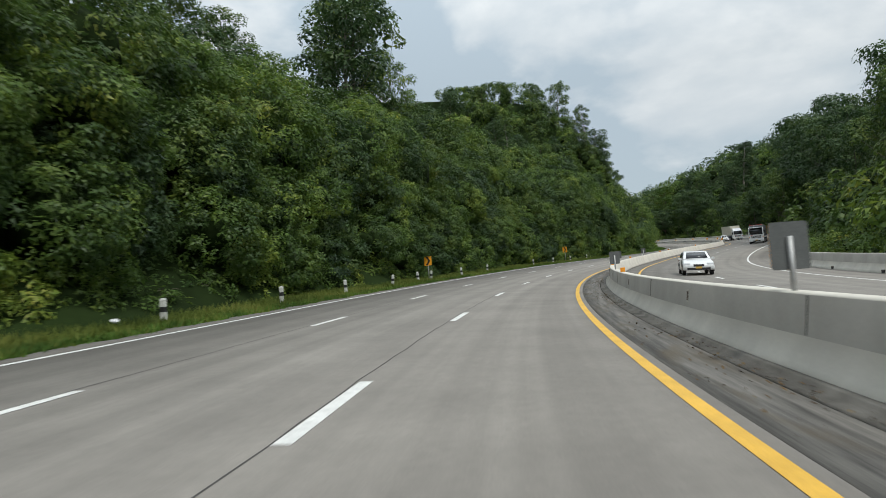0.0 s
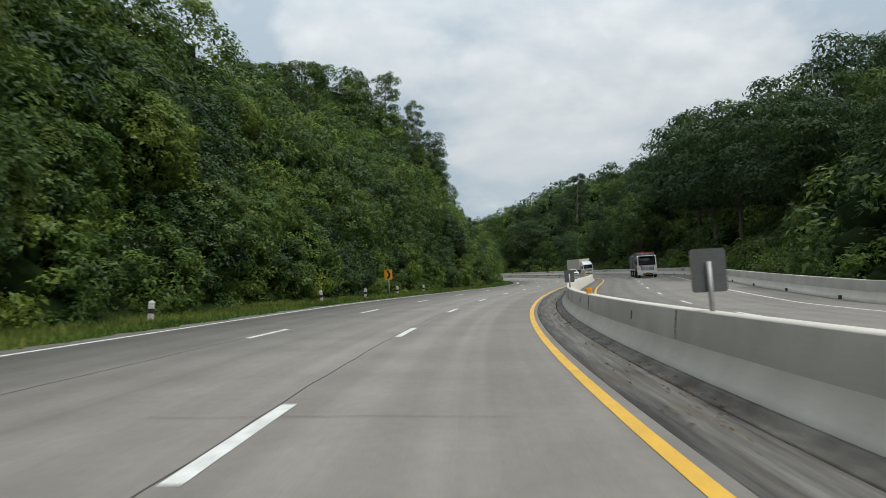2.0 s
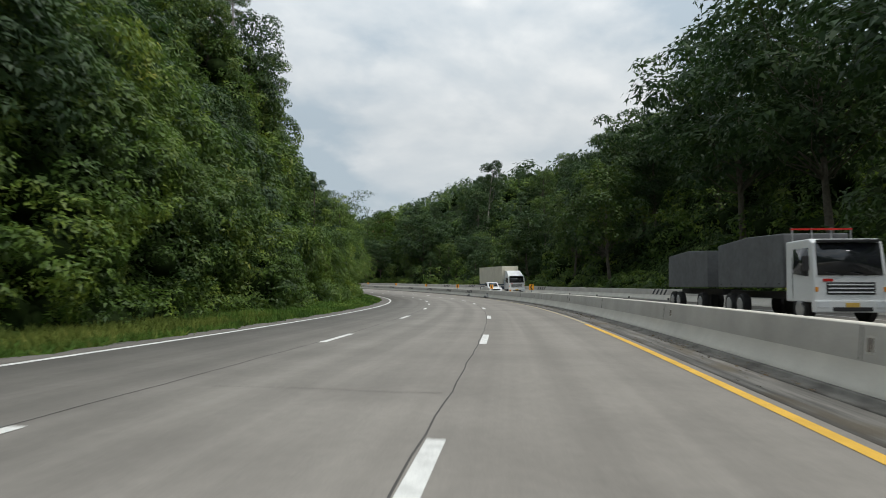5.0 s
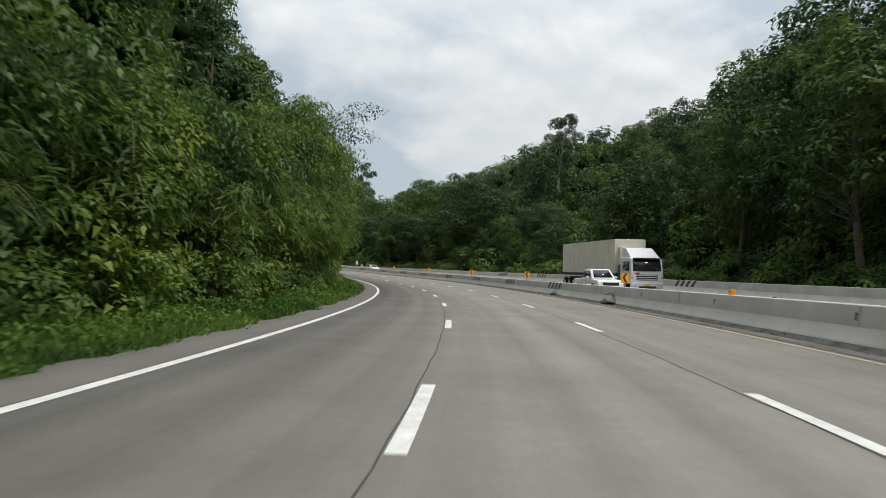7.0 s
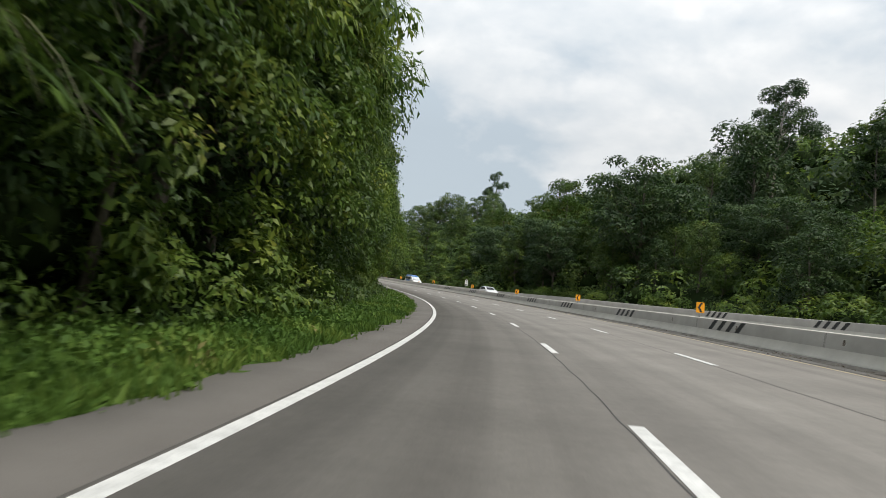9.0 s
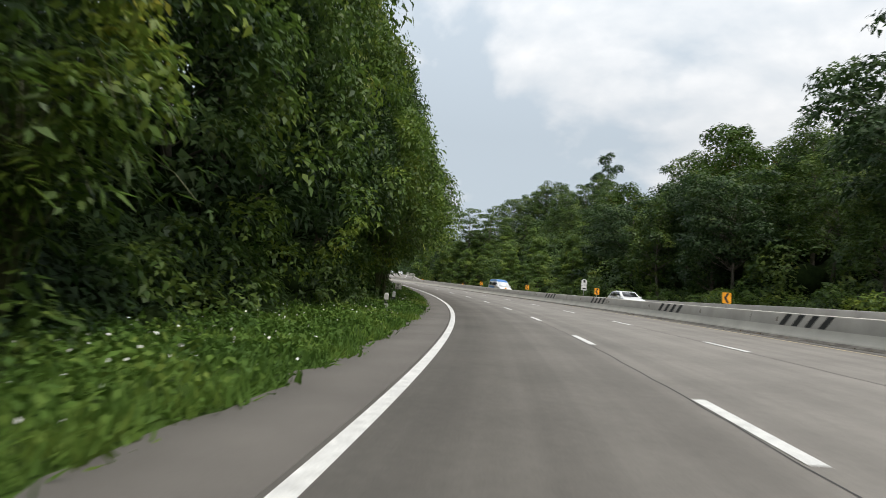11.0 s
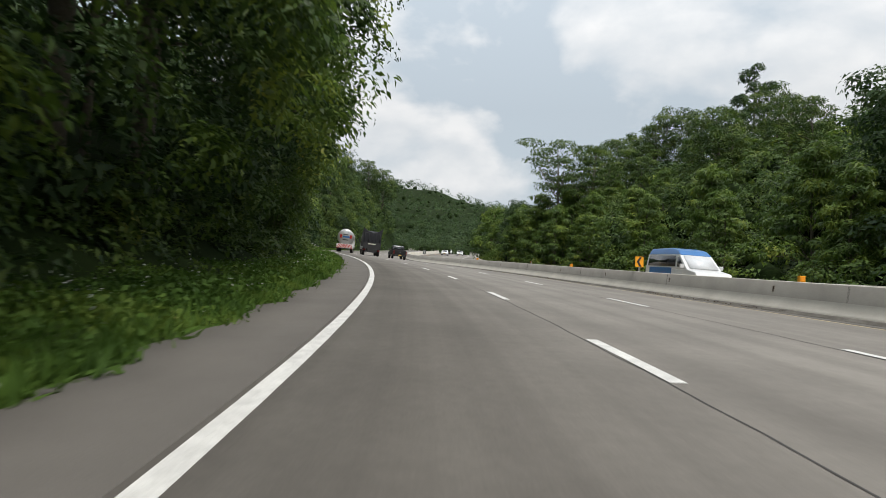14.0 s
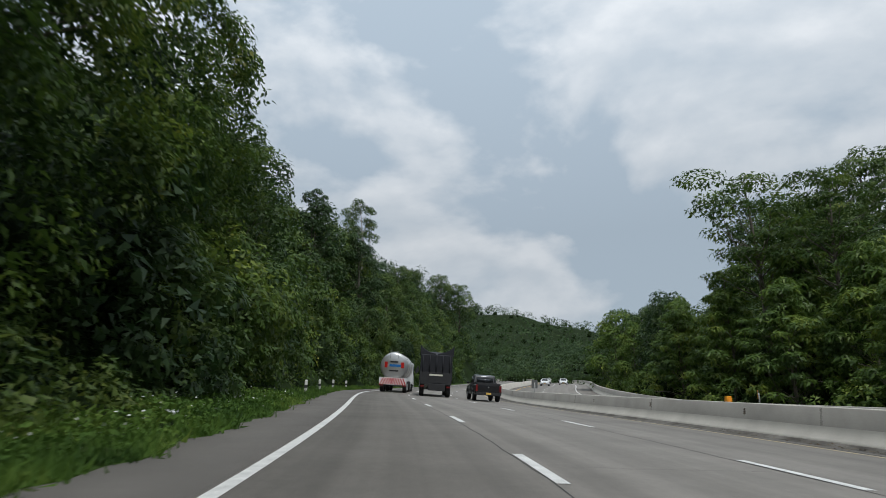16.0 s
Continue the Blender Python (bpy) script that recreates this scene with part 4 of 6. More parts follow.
# the wooded slope beyond the bend: place and tip of each tree
for kind, x, y, tip, turn in (
        ("fine", 46.3, 408.1, 49, 10), ("fine", 50.7, 412.3, 52, 80), ("broad", 55.8, 421.2, 55.5, 160), ("fine", 58.5, 415.7, 55, 230),
        ("fine", 60.8, 409.6, 57.2, 300), ("fine", 64.7, 409.1, 56.5, 20), ("broad", 68.3, 404.1, 53, 100), ("fine", 71.7, 402.5, 55, 170),
        ("slim", 75, 414, 62, 140), ("fine", 76.5, 394.9, 56.5, 250), ("fine", 76.3, 385.7, 52, 330),
        ("broad", 75.4, 376.1, 48, 50), ("fine", 74.9, 366, 45, 120), ("umbrella", 41.4, 366, 38.9, 75), ("umbrella", 47, 363, 37, 200),
        ("fine", 55, 392, 43, 15), ("feather", 50, 384, 38, 60), ("fine", 62, 382, 43, 190), ("feather", 57, 372, 36, 110), ("fine", 66, 370, 41, 75),
        ("feather", 47, 372, 33, 220), ("fine", 49, 397, 43, 130), ("feather", 42, 390, 37, 290), ("fine", 44, 378, 35, 10)):
    plant_tip(kind, x, y, tip, turn)
# crest of the steep hill, and the lone tall tree of the far slope
for kind, x, y, tip, turn in (("fine", 25.3, 187.8, 62.5, 20), ("dark", 17, 191, 63.5, 80), ("dark", 9, 186, 62, 200), ("fine", 29, 184, 49, 120), ("dark", 34.4, 177.5, 44, 300), ("fine", 36.5, 184, 42, 40),
                              ("fine", 2, 178, 60, 10), ("dark", -7, 170, 57, 250), ("leaning", 108, 273, 55, 0), ("fine", 126, 236, 48, 60), ("dark", 112, 290, 46, 10), ("fine", 106, 324, 45, 180), ("dark", 145, 324, 64, 90),
                              ("dark", 103, 270, 46, 150), ("slim", 80.3, 423.7, 72, 40), ("dark", 118, 258, 44, 150), ("broad", 134, 280, 55, 220), ("open", -12, 392, 53, 20), ("slim", -11, 379.5, 49, 100), ("shrub", 25, 409, 35.2, 20), ("dark", 28.5, 412, 36.2, 120), ("shrub", 25.5, 417, 36.4, 200), ("broad", 31, 408, 36, 280), ("shrub", 30, 420, 37, 330)):
    plant_tip(kind, x, y, tip, turn)
for s, o, size, turn in ((318, 30, 0.75, 0), (324, 33, 0.9, 70), (330, 30.2, 0.72, 140), (336, 33.5, 0.95, 200), (341, 30.4, 0.8, 20), (347, 32.8, 0.9, 260), (352, 29.8, 0.7, 310),
                         (357, 32.5, 0.9, 45), (362, 29.6, 0.85, 115), (366, 33, 1.0, 185), (371, 29.4, 0.9, 240), (376, 31.8, 1.0, 330), (382, 29.2, 0.85, 90), (388, 31, 0.9, 150)):
    plant("feather", s, o, size, turn)


# ---------- verge: grass, weeds and small white flowers ----------


def verge_growth(name, s0, s1, per_metre, size, long, mat, label, seed, reach=3.6, stand=0.6, lift=0.0, corners=4):
    g = np.random.default_rng(seed)
    n = int((s1 - s0) * per_metre)
    s = g.uniform(s0, s1, n)
    o = -0.78 + ragged(s) + 0.10 * g.normal(0, 1, n) - reach * g.uniform(0, 1, n) ** 0.8
    patch = lumps(s * 1.0, o * 1.4, 0.9, 1.3) + g.uniform(-0.9, 0.9, n)
    s, o = s[patch > -0.5], o[patch > -0.5]
    deep = np.clip((-0.78 + ragged(s) - o) / 0.5, 0.25, 1.0)
    up = np.interp(o, [-5.6, -4.2, -2.6, -0.7], [0.25, 0.1, 0.03, -0.01]) + lift * deep * g.uniform(0.2, 1, len(s)) * (1 + 0.6 * lumps(s, o, 1.6, 0.3))
    p = place(s, o, up)
    face = g.normal(0, 1, (len(s), 3)) * [1, 1, 0.3] + [0, 0, 1 - stand]
    return stuff(name, leaves(name, p, face, size, mat, long, -stand, seed, 3 if long > 3 else 4), label, "grass")


verge_growth("verge_grass", -15, 130, 520, 0.045, 4.2, SHORT_GRASS, "short olive-green grass on the verge", 51, 3.4, 0.9)
verge_growth("verge_grass", 125, 225, 420, 0.05, 4.2, GRASS, "lush grass on the verge", 52, 3.4, 0.9)
verge_growth("verge_weeds", 135, 225, 420, 0.085, 1.5, GRASS, "low leafy weeds covering the verge", 53, 3.6, 0.0, 0.28)
verge_growth("verge_weeds", 215, 350, 640, 0.076, 1.5, GRASS, "low leafy weeds covering the verge", 54, 3.8, 0.0, 0.32)
verge_growth("verge_grass", 220, 420, 330, 0.045, 4.5, GRASS, "grass tufts among the weeds", 55, 3.8, 0.9, 0.1)
verge_growth("verge_flowers", 222, 350, 20, 0.05, 1.0, PETAL, "small white flowers scattered in the weeds", 56, 3.4, 0.0, 0.40)
verge_growth("verge_fringe", -15, 420, 150, 0.04, 4.0, GRASS, "grass blades leaning over the shoulder's broken edge", 57, 0.35, 0.8)

# ---------- long-leaved plants ----------


def blades(name, label, category, count, reach, rise_, width, mat, seed, nodes=4, bow=1.9, long=5.5, cane=None):
    """A clump of arching stems with long narrow leaves."""
    g = np.random.default_rng(seed)
    root = thing(name, label, category)
    at, face, stems, faces, base = [], [], [], [], 0
    for i in range(count):
        a = g.uniform(0, 2 * math.pi)
        out = np.array([math.cos(a), math.sin(a), 0.0])
        t = np.linspace(0, 1, 9)[:, None]
        far = reach * g.uniform(0.5, 1.0)
        hi = rise_ * g.uniform(0.6, 1.0)
        p = out * far * t ** 1.5 + np.array([0, 0, 1.0]) * hi * np.sin(t * bow) + g.normal(0, 0.1, 3) * t
        v, f = tube(p, np.linspace(0.025, 0.006, 9), 4)
        stems.append(v)
        faces.append(f + base)
        base += len(v)
        k = np.repeat(g.uniform(0.16, 1.0, nodes), 4)
        q = np.stack([np.interp(k, t[:, 0], p[:, j]) for j in range(3)], -1)
        at.append(q + np.repeat(g.normal(0, 0.16, (nodes, 3)), 4, 0) + g.normal(0, 0.03, q.shape))
        face.append(np.tile([0, 0, 0.8], (len(k), 1)) + out * 0.5 + g.normal(0, 0.3, (len(k), 3)))
    tagged(part("cane", mesh_of("cane", np.concatenate(stems), np.concatenate(faces), cane or BARK), root), kind="stuff")
    part("leaves", leaves("leaves", np.concatenate(at), np.concatenate(face), width, mat, long, 0.6, seed), root)
    return root


bamboo = blades("bamboo_clump", "arching bamboo with long drooping leaves", "bamboo", 30, 2.5, 4.8, 0.066, VINE, 61, 15, 2.3, 7.0, CANE)
bamboo["group"] = "bamboo along the verge"
spots = [(146, -5.2, 0.8), (151, -5.0, 0.9), (156, -4.9, 0.75), (161, -5.0, 1.0), (167, -4.8, 0.9), (172, -4.9, 1.1), (177, -4.8, 0.85), (180, -4.4, 1.1), (184, -4.3, 1.25),
         (188, -4.3, 1.2), (192, -4.6, 1.1), (214, -5.2, 0.9), (235, -5.6, 0.9), (259, -4.1, 1.15), (262, -4.0, 1.2), (266, -4.5, 0.9), (318, -5.2, 0.9)]
for n, (s, o, size) in enumerate(spots):
    m = at_road(s, o + 0.3, 0.05, n * 47, size * 1.15)
    if n:
        copy_thing(bamboo, m)
    else:
        bamboo.matrix_basis = m
ginger = blades("wild_ginger", "low plant with long upright blade leaves", "plant", 14, 0.7, 1.1, 0.06, VINE, 62)
ginger["group"] = "wild ginger on the verge"
for n, s in enumerate((100.5, 102, 103.4, 105.2, 107, 108.5, 110.6, 14.5, 17.2)):
    m = at_road(s, -4.5 + 0.3 * math.sin(n * 2.1), 0.05, n * 73, 0.9 + 0.25 * math.sin(n))
    if n:
        copy_thing(ginger, m)
    else:
        ginger.matrix_basis = m

# ---------- guide posts, signs, reflectors ----------


def prism(name, outline, depth, mat, bevel=0.0):
    """A flat outline in x and z, given depth along y."""
    bm = bmesh.new()
    face = bm.faces.new([bm.verts.new((x, -depth / 2, z)) for x, z in outline])
    ext = bmesh.ops.extrude_face_region(bm, geom=[face])
    for e in ext["geom"]:
        if isinstance(e, bmesh.types.BMVert):
            e.co.y += depth
    bmesh.ops.recalc_face_normals(bm, faces=bm.faces[:])
    if bevel:
        bmesh.ops.bevel(bm, geom=bm.edges[:], offset=bevel, segments=1, affect="EDGES")
    return from_bm(name, bm, mat)


def rounded(w, h, r, z0=0.0):
    out = []
    for cx, cz, a0 in ((w / 2 - r, h - r, 0), (-w / 2 + r, h - r, 90), (-w / 2 + r, r, 180), (w / 2 - r, r, 270)):
        out += [(cx + r * math.cos(radians(a0 + k)), z0 + cz + r * math.sin(radians(a0 + k))) for k in (0, 30, 60, 90)]
    return out


def guide_post():
    root = thing("guide_post", "square white concrete guide post with black band", "guide post", group="guide posts on the verge")
    part("shaft", box("shaft", (0.15, 0.15, 1.0), (0, 0, 0.2), POST_WHITE, 0.012), root)
    part("cap", box("cap", (0.16, 0.16, 0.07), (0, 0, 0.735), POST_WHITE, 0.0, (0.55, 0.55)), root, "chamfered white cap")
    part("band", box("band", (0.158, 0.158, 0.16), (0, 0, 0.42), BLACK, 0.004), root, "painted black band")
    return root


POST_WHITE = material("weathered white post paint", (0.62, 0.62, 0.58), 0.8, second=(0.42, 0.42, 0.38), scale=4.0, bump=0.25)
first = guide_post()
for n, (s, o) in enumerate(((12, -2.4), (20.3, -2.5), (27, -2.2), (34.8, -2.3), (40.5, -2.5), (43.3, -2.45), (50, -2.05), (58.5, -2.4), (74.5, -2.4),
                            (82, -2.4), (90.5, -2.8), (98.5, -3.0), (252.6, -2.74), (256.5, -2.77), (355, -2.5), (363, -2.5), (371, -2.5), (379, -2.5))):
    m = at_road(s, o, 0.0, 0) @ pose(0, 0, 0, 3 * math.sin(n * 1.7), 4 * math.sin(n * 2.9), 10 * math.sin(n))
    if n:
        copy_thing(first, m)
    else:
        first.matrix_basis = m


def chevron_sign(name, label, points_right, post_len, w=0.6, h=0.72, facing=True):
    """A chevron board on a round post; its face looks back along the road."""
    root = thing(name, label, "road sign", group="chevron signs along the bend")
    turn = pose(0, 0, 0) if facing else pose(0, 0, 0, 0, 0, 180)
    part("post", rod("post", [(0, 0.03, -0.3), (0, 0.03, post_len + h * 0.7)], 0.035, STEEL, 8), root, "grey steel post", turn)
    plate = part("plate", prism("plate", rounded(w, h, 0.04, post_len), 0.012, SIGN_YELLOW), root, "", turn)
    part("back", prism("back", rounded(w * 1.01, h * 1.01, 0.04, post_len - h * 0.005), 0.006, SIGN_BACK), plate, "bare metal back", pose(0, 0.0095, 0))
    d = 1 if points_right else -1
    x0, x1, k = -w * 0.28 * d, w * 0.32 * d, w * 0.28 * d
    mark = [(x0, post_len + h * 0.94), (x0 + k, post_len + h * 0.94), (x1, post_len + h * 0.5), (x0 + k, post_len + h * 0.06), (x0, post_len + h * 0.06), (x1 - k, post_len + h * 0.5)]
    part("chevron", prism("chevron", mark, 0.006, BLACK), plate, "black chevron", pose(0, -0.0095, 0))
    return root


right_sign = chevron_sign("chevron_sign", "yellow sign with black chevron on the verge", True, 1.18, 0.62, 0.74)
right_sign.matrix_basis = at_road(43.6, -2.75, 0.0, 4)
copy_thing(right_sign, at_road(89.2, -3.1, 0.02, -3, 1.13))
left_sign = chevron_sign("chevron_sign", "small yellow chevron sign on the median barrier", False, 0.2, 0.38, 0.48)
for n, s in enumerate((155.3, 175.0, 195.0, 215.3, 235.8, 254.8, 273.6, 293.0, 311.0)):
    m = at_road(s, 12.04, 0.83, 6 * math.sin(n * 2.2))
    if n:
        copy_thing(left_sign, m)
    else:
        left_sign.matrix_basis = m
back_sign = chevron_sign("chevron_sign", "grey metal back of a sign on the median barrier", True, 0.25, 0.45, 0.56, facing=False)
for n, s in enumerate((2.0, 24.3, 46.7, 69.2, 364.5)):
    m = at_road(s, 12.04, 0.83, 8 * math.sin(n * 1.9) + 5)
    if n:
        copy_thing(back_sign, m)
    else:
        back_sign.matrix_basis = m
copy_thing(back_sign, at_road(359, 25.12, 0.98, 50))


def reflector_box():
    root = thing("barrier_reflector", "orange box reflector on the barrier top", "reflector", group="reflectors on the median barrier")
    part("housing", box("housing", (0.17, 0.11, 0.17), (0, 0, 0.085), SIGN_YELLOW, 0.012), root)
    part("lens", box("lens", (0.135, 0.02, 0.125), (0, -0.057, 0.085), AMBER, 0.006), root, "amber lens")
    return root


AMBER = material("amber lens", (0.8, 0.30, 0.03), 0.25, spread=0.1)
refl = reflector_box()
for n, s in enumerate((19.2, 35.7, 58.2, 81.2, 87.3, 107.7, 165.2, 300.8, 319.3, 340.3)):
    m = at_road(s, 12.04, 0.83, 5 * math.sin(n * 3))
    if n:
        copy_thing(refl, m)
    else:
        refl.matrix_basis = m

RUST = material("rusty recess", (0.15, 0.10, 0.07), 0.9, second=(0.05, 0.04, 0.033), scale=6)
# drain openings let into the barrier's upper face
hole = thing("barrier_slot", "dark drain slot with rusty rim in the barrier", "barrier slot", group="slots in the median barrier")
part("rim", box("rim", (0.02, 0.12, 0.23), (0, 0, 0), BARRIER, 0.004), hole, "raised concrete rim")
part("recess", box("recess", (0.016, 0.075, 0.17), (-0.008, 0, 0), RUST, 0.003), hole, "dark stained recess")
for n, s in enumerate([6.5 + 8.85 * k for k in range(14)] + [140 + 6.5 * k for k in range(20)] + [270.5 + 6.25 * k for k in range(14)]):
    m = at_road(s, 11.885, 0.58) @ pose(0, 0, 0, 0, 7, 0)
    if n:
        copy_thing(hole, m)
    else:
        hole.matrix_basis = m


def stripe_group(s, o_at, face):
    """Four slanted black bars painted on a barrier's upper face."""
    root = thing("barrier_stripes", "slanted black warning stripes painted on the barrier", "painted stripes", group="stripes on the barriers")
    for k in range(4):
        a = s - 1.35 + k * 0.78
        z0, z1 = (0.385, 0.80) if face else (0.47, 0.955)
        o0, o1 = o_at(z0), o_at(z1)
        q = [place(a, o0, z0), place(a + 0.36, o0, z0), place(a + 0.36 - 0.42, o1, z1), place(a - 0.42, o1, z1)]
        part("stripe", mesh_of("stripe", np.array(q), np.array([[0, 1, 2, 3]]), BLACK), root)


for s in (187.3, 200.0, 212.6, 225.3, 238.3, 249.0, 260.8, 273.0, 285.2):
    stripe_group(s, lambda z: 11.85 + (z - 0.37) * 0.136 - 0.004, 1)
for s in (135, 160, 194.0, 206, 225.2, 238):
    stripe_group(s, lambda z: 24.94 + (z - 0.46) * 0.12 - 0.004, 0)

# kilometre sign on the median barrier
km = thing("kilometre_sign", "white shield sign with dark marks on a post", "road sign", at_road(276.6, 12.04, 0.83, 4))
part("post", rod("post", [(0, 0.03, -0.02), (0, 0.03, 1.2)], 0.03, STEEL, 8), km, "grey steel post")
panel = part("plate", prism("plate", [(-0.23, 0.48), (0.23, 0.48), (0.23, 1.28), (0.1, 1.38), (-0.1, 1.38), (-0.23, 1.28)], 0.012, WHITE), km)
for name, w, h, z in (("emblem", 0.18, 0.2, 1.1), ("text_bar", 0.12, 0.03, 0.96), ("rule", 0.4, 0.015, 0.88), ("number_bar", 0.30, 0.12, 0.56)):
    part(name, box(name, (w, 0.006, h), (0, -0.0095, z + h / 2), BLACK), panel)

# kilometre stone on the verge
STONE = material("weathered white concrete", (0.55, 0.54, 0.49), 0.85, second=(0.34, 0.33, 0.28), scale=3.0, bump=0.3)
stone = thing("kilometre_stone", "weathered white concrete kilometre stone with black numbers", "kilometre stone", at_road(278.4, -2.95, 0.02, -12))
part("plinth", box("plinth", (0.85, 0.75, 0.14), (0, 0, 0.03), STONE, 0.02), stone)
block = part("block", box("block", (0.46, 0.44, 0.72), (0, 0, 0.46), STONE, 0.015), stone)
part("cap", box("cap", (0.46, 0.44, 0.09), (0, 0, 0.865), STONE, 0.0, (0.72, 0.72)), stone, "chamfered top")
for word, z in (("35", 0.55), ("58", 0.24)):
    text = bpy.data.curves.new("number", "FONT")
    text.body, text.size, text.extrude, text.align_x = word, 0.2, 0.003, "CENTER"
    text.materials.append(BLACK)
    part("number", text, block, "black painted number", pose(-0.02, -0.224, z, 90, 0, 0))
for z in (0.73, 0.43):
    part("text_bar", box("text_bar", (0.24, 0.006, 0.055), (-0.02, -0.2235, z), BLACK), block)
for z, h in ((0.56, 0.18), (0.30, 0.10)):
    part("mark", box("mark", (0.006, 0.16, h), (0.2335, 0, z), BLACK), block)

# upright joints between the barrier's lengths
seam_owner = thing("barrier_joint_line", "dark upright joints between barrier lengths", "barrier joint", kind="structure")
for s in np.arange(-8.0, 380.0, 9.3):
    part("joint", box("joint", (0.012, 0.014, 0.43), (0, 0, 0), TAR), seam_owner, "", at_road(s, 11.879, 0.59) @ pose(0, 0, 0, 0, 7, 0))

# outlets at the foot of the far barrier
outlet = thing("drain_outlet", "black drain outlet at the barrier's foot", "drain", group="outlets of the far barrier")
part("grate", box("grate", (0.06, 0.3, 0.14), (0, 0, 0), BLACK, 0.01), outlet)
part("frame", box("frame", (0.05, 0.36, 0.04), (0, 0, 0.09), RUST, 0.006), outlet, "rusty frame")
for n, s in enumerate(np.arange(-4.0, 190.0, 8.5)):
    m = at_road(s, 24.69, 0.08)
    if n:
        copy_thing(outlet, m)
    else:
        outlet.matrix_basis = m

# short cracks across the lanes
for n, (s, o0, o1) in enumerate(((162.0, 2.75, 3.25), (252.0, 0.1, 0.45), (81.5, 2.2, 2.9), (81.7, 3.0, 3.5), (81.5, 6.5, 7.1), (44.2, 5.8, 9.3), (147.2, 3.2, 3.7), (147.4, 6.8, 7.3), (155.5, 1.6, 2.1),
                                 (296.4, 3.3, 3.8), (20.0, 2.2, 3.1), (20.2, 5.0, 6.4), (270.2, 1.0, 1.8), (112.0, 4.0, 6.8), (129.0, 0.5, 3.2), (208.0, 1.0, 3.3), (220.0, 4.2, 6.6), (316.0, 1.0, 3.2), (330.0, 3.8, 6.6))):
    w = np.linspace(o0, o1, 7)
    g = np.random.default_rng(300 + n)
    d = np.cumsum(g.normal(0, 0.03, 7))
    edge_a, edge_b = place(s + d, w, 0.0035), place(s + d + g.uniform(0.006, 0.016, 7), w, 0.0035)
    k = np.arange(6)
    tagged(new("road_crack", mesh_of("road_crack", np.concatenate([edge_a, edge_b]), np.stack([k, k + 1, k + 8, k + 7], -1), TAR)),
           "dark crack across the concrete lane", "road crack", "cracks in the carriageway", "structure")

# heaps of spilt mortar against the barrier's foot
HEAP = material("spilt mortar", (0.24, 0.235, 0.225), 0.95, spread=0.3, scale=3, bump=0.6, bump_scale=18)
for n, (s, k) in enumerate(((176.0, 1.0), (186.2, 0.75))):
    bm = bmesh.new()
    bmesh.ops.create_icosphere(bm, subdivisions=3, radius=1.0)
    for v in bm.verts:
        q = 1 + 0.35 * noise.noise(v.co * 1.7 + Vector((n * 3, 0, 0)))
        v.co = Vector((v.co.x * 0.3 * q, v.co.y * 1.1 * q, max(v.co.z, -0.1) * 0.42 * q * max(0.15, 1 - abs(v.co.y) * 0.8)))
    ob = new("mortar_heap", from_bm("mortar_heap", bm, HEAP, True))
    ob.matrix_basis = at_road(s, 11.62, 0.03, 0, k * 0.9)
    tagged(ob, "grey heap of spilt mortar against the barrier's foot", "mortar", "mortar heaps")
stick = new("snapped_branch", rod("snapped_branch", [(0, -0.7, 0.5), (0.03, -0.1, 0.53), (0, 0.6, 0.47)], [0.03, 0.03, 0.012], BARK, 6))
stick.matrix_basis = at_road(176.3, 11.72, -0.05)
tagged(stick, "dark snapped branch caught on the barrier face", "branch")

# fallen leaves gathered in the gutter
LITTER = material("dead leaves", (0.1, 0.06, 0.03), 0.9, island=True, spec=0.1, stops=[(0.0, (0.05, 0.032, 0.018)), (0.6, (0.12, 0.08, 0.04)), (1.0, (0.24, 0.18, 0.08))])
g = np.random.default_rng(77)
ls = g.uniform(-8, 345, 9000)
ls = ls[lumps(ls, ls * 0, 2.3, 0.4) + g.uniform(-0.6, 0.6, 9000) > 0.25]
lo = np.where(g.uniform(0, 1, len(ls)) < 0.6, g.normal(11.3, 0.12, len(ls)), g.uniform(10.6, 11.5, len(ls)))
lo = np.clip(lo, 10.58, 11.5)
stuff("leaf_litter", leaves("leaf_litter", place(ls, lo, 0.004), np.tile([0, 0, 1.0], (len(ls), 1)), 0.035, LITTER, 1.7, 0.0, 78), "brown dead leaves lying in the gutter", "leaf litter")

# litter and a fallen stick at the verge
litter = material("litter plastic", (0.75, 0.76, 0.78), 0.5, spread=0.15)
for n, (s, o) in enumerate(((10.5, -2.9), (308.5, -2.9), (334.5, -2.8), (283, -2.0))):
    bm = bmesh.new()
    bmesh.ops.create_icosphere(bm, subdivisions=2, radius=0.16)
    for v in bm.verts:
        v.co *= 0.75 + 0.4 * noise.noise(v.co * 9 + Vector((n, 0, 0)))
        v.co.z *= 0.6
    ob = new("plastic_bag", from_bm("plastic_bag", bm, litter))
    ob.matrix_basis = at_road(s, o, 0.22, n * 50)
    tagged(ob, "crumpled white plastic bag in the grass", "litter", "litter on the verge")
stick = new("fallen_branch", rod("fallen_branch", [(0, 0, 0.04), (0.04, 0.6, 0.05), (0.0, 1.2, 0.04), (0.05, 1.9, 0.05)], [0.042, 0.038, 0.033, 0.02], PALE_BARK, 7))
stick.matrix_basis = at_road(250.3, -1.40, 0.0, 3)
tagged(stick, "pale fallen branch lying at the shoulder edge", "branch")

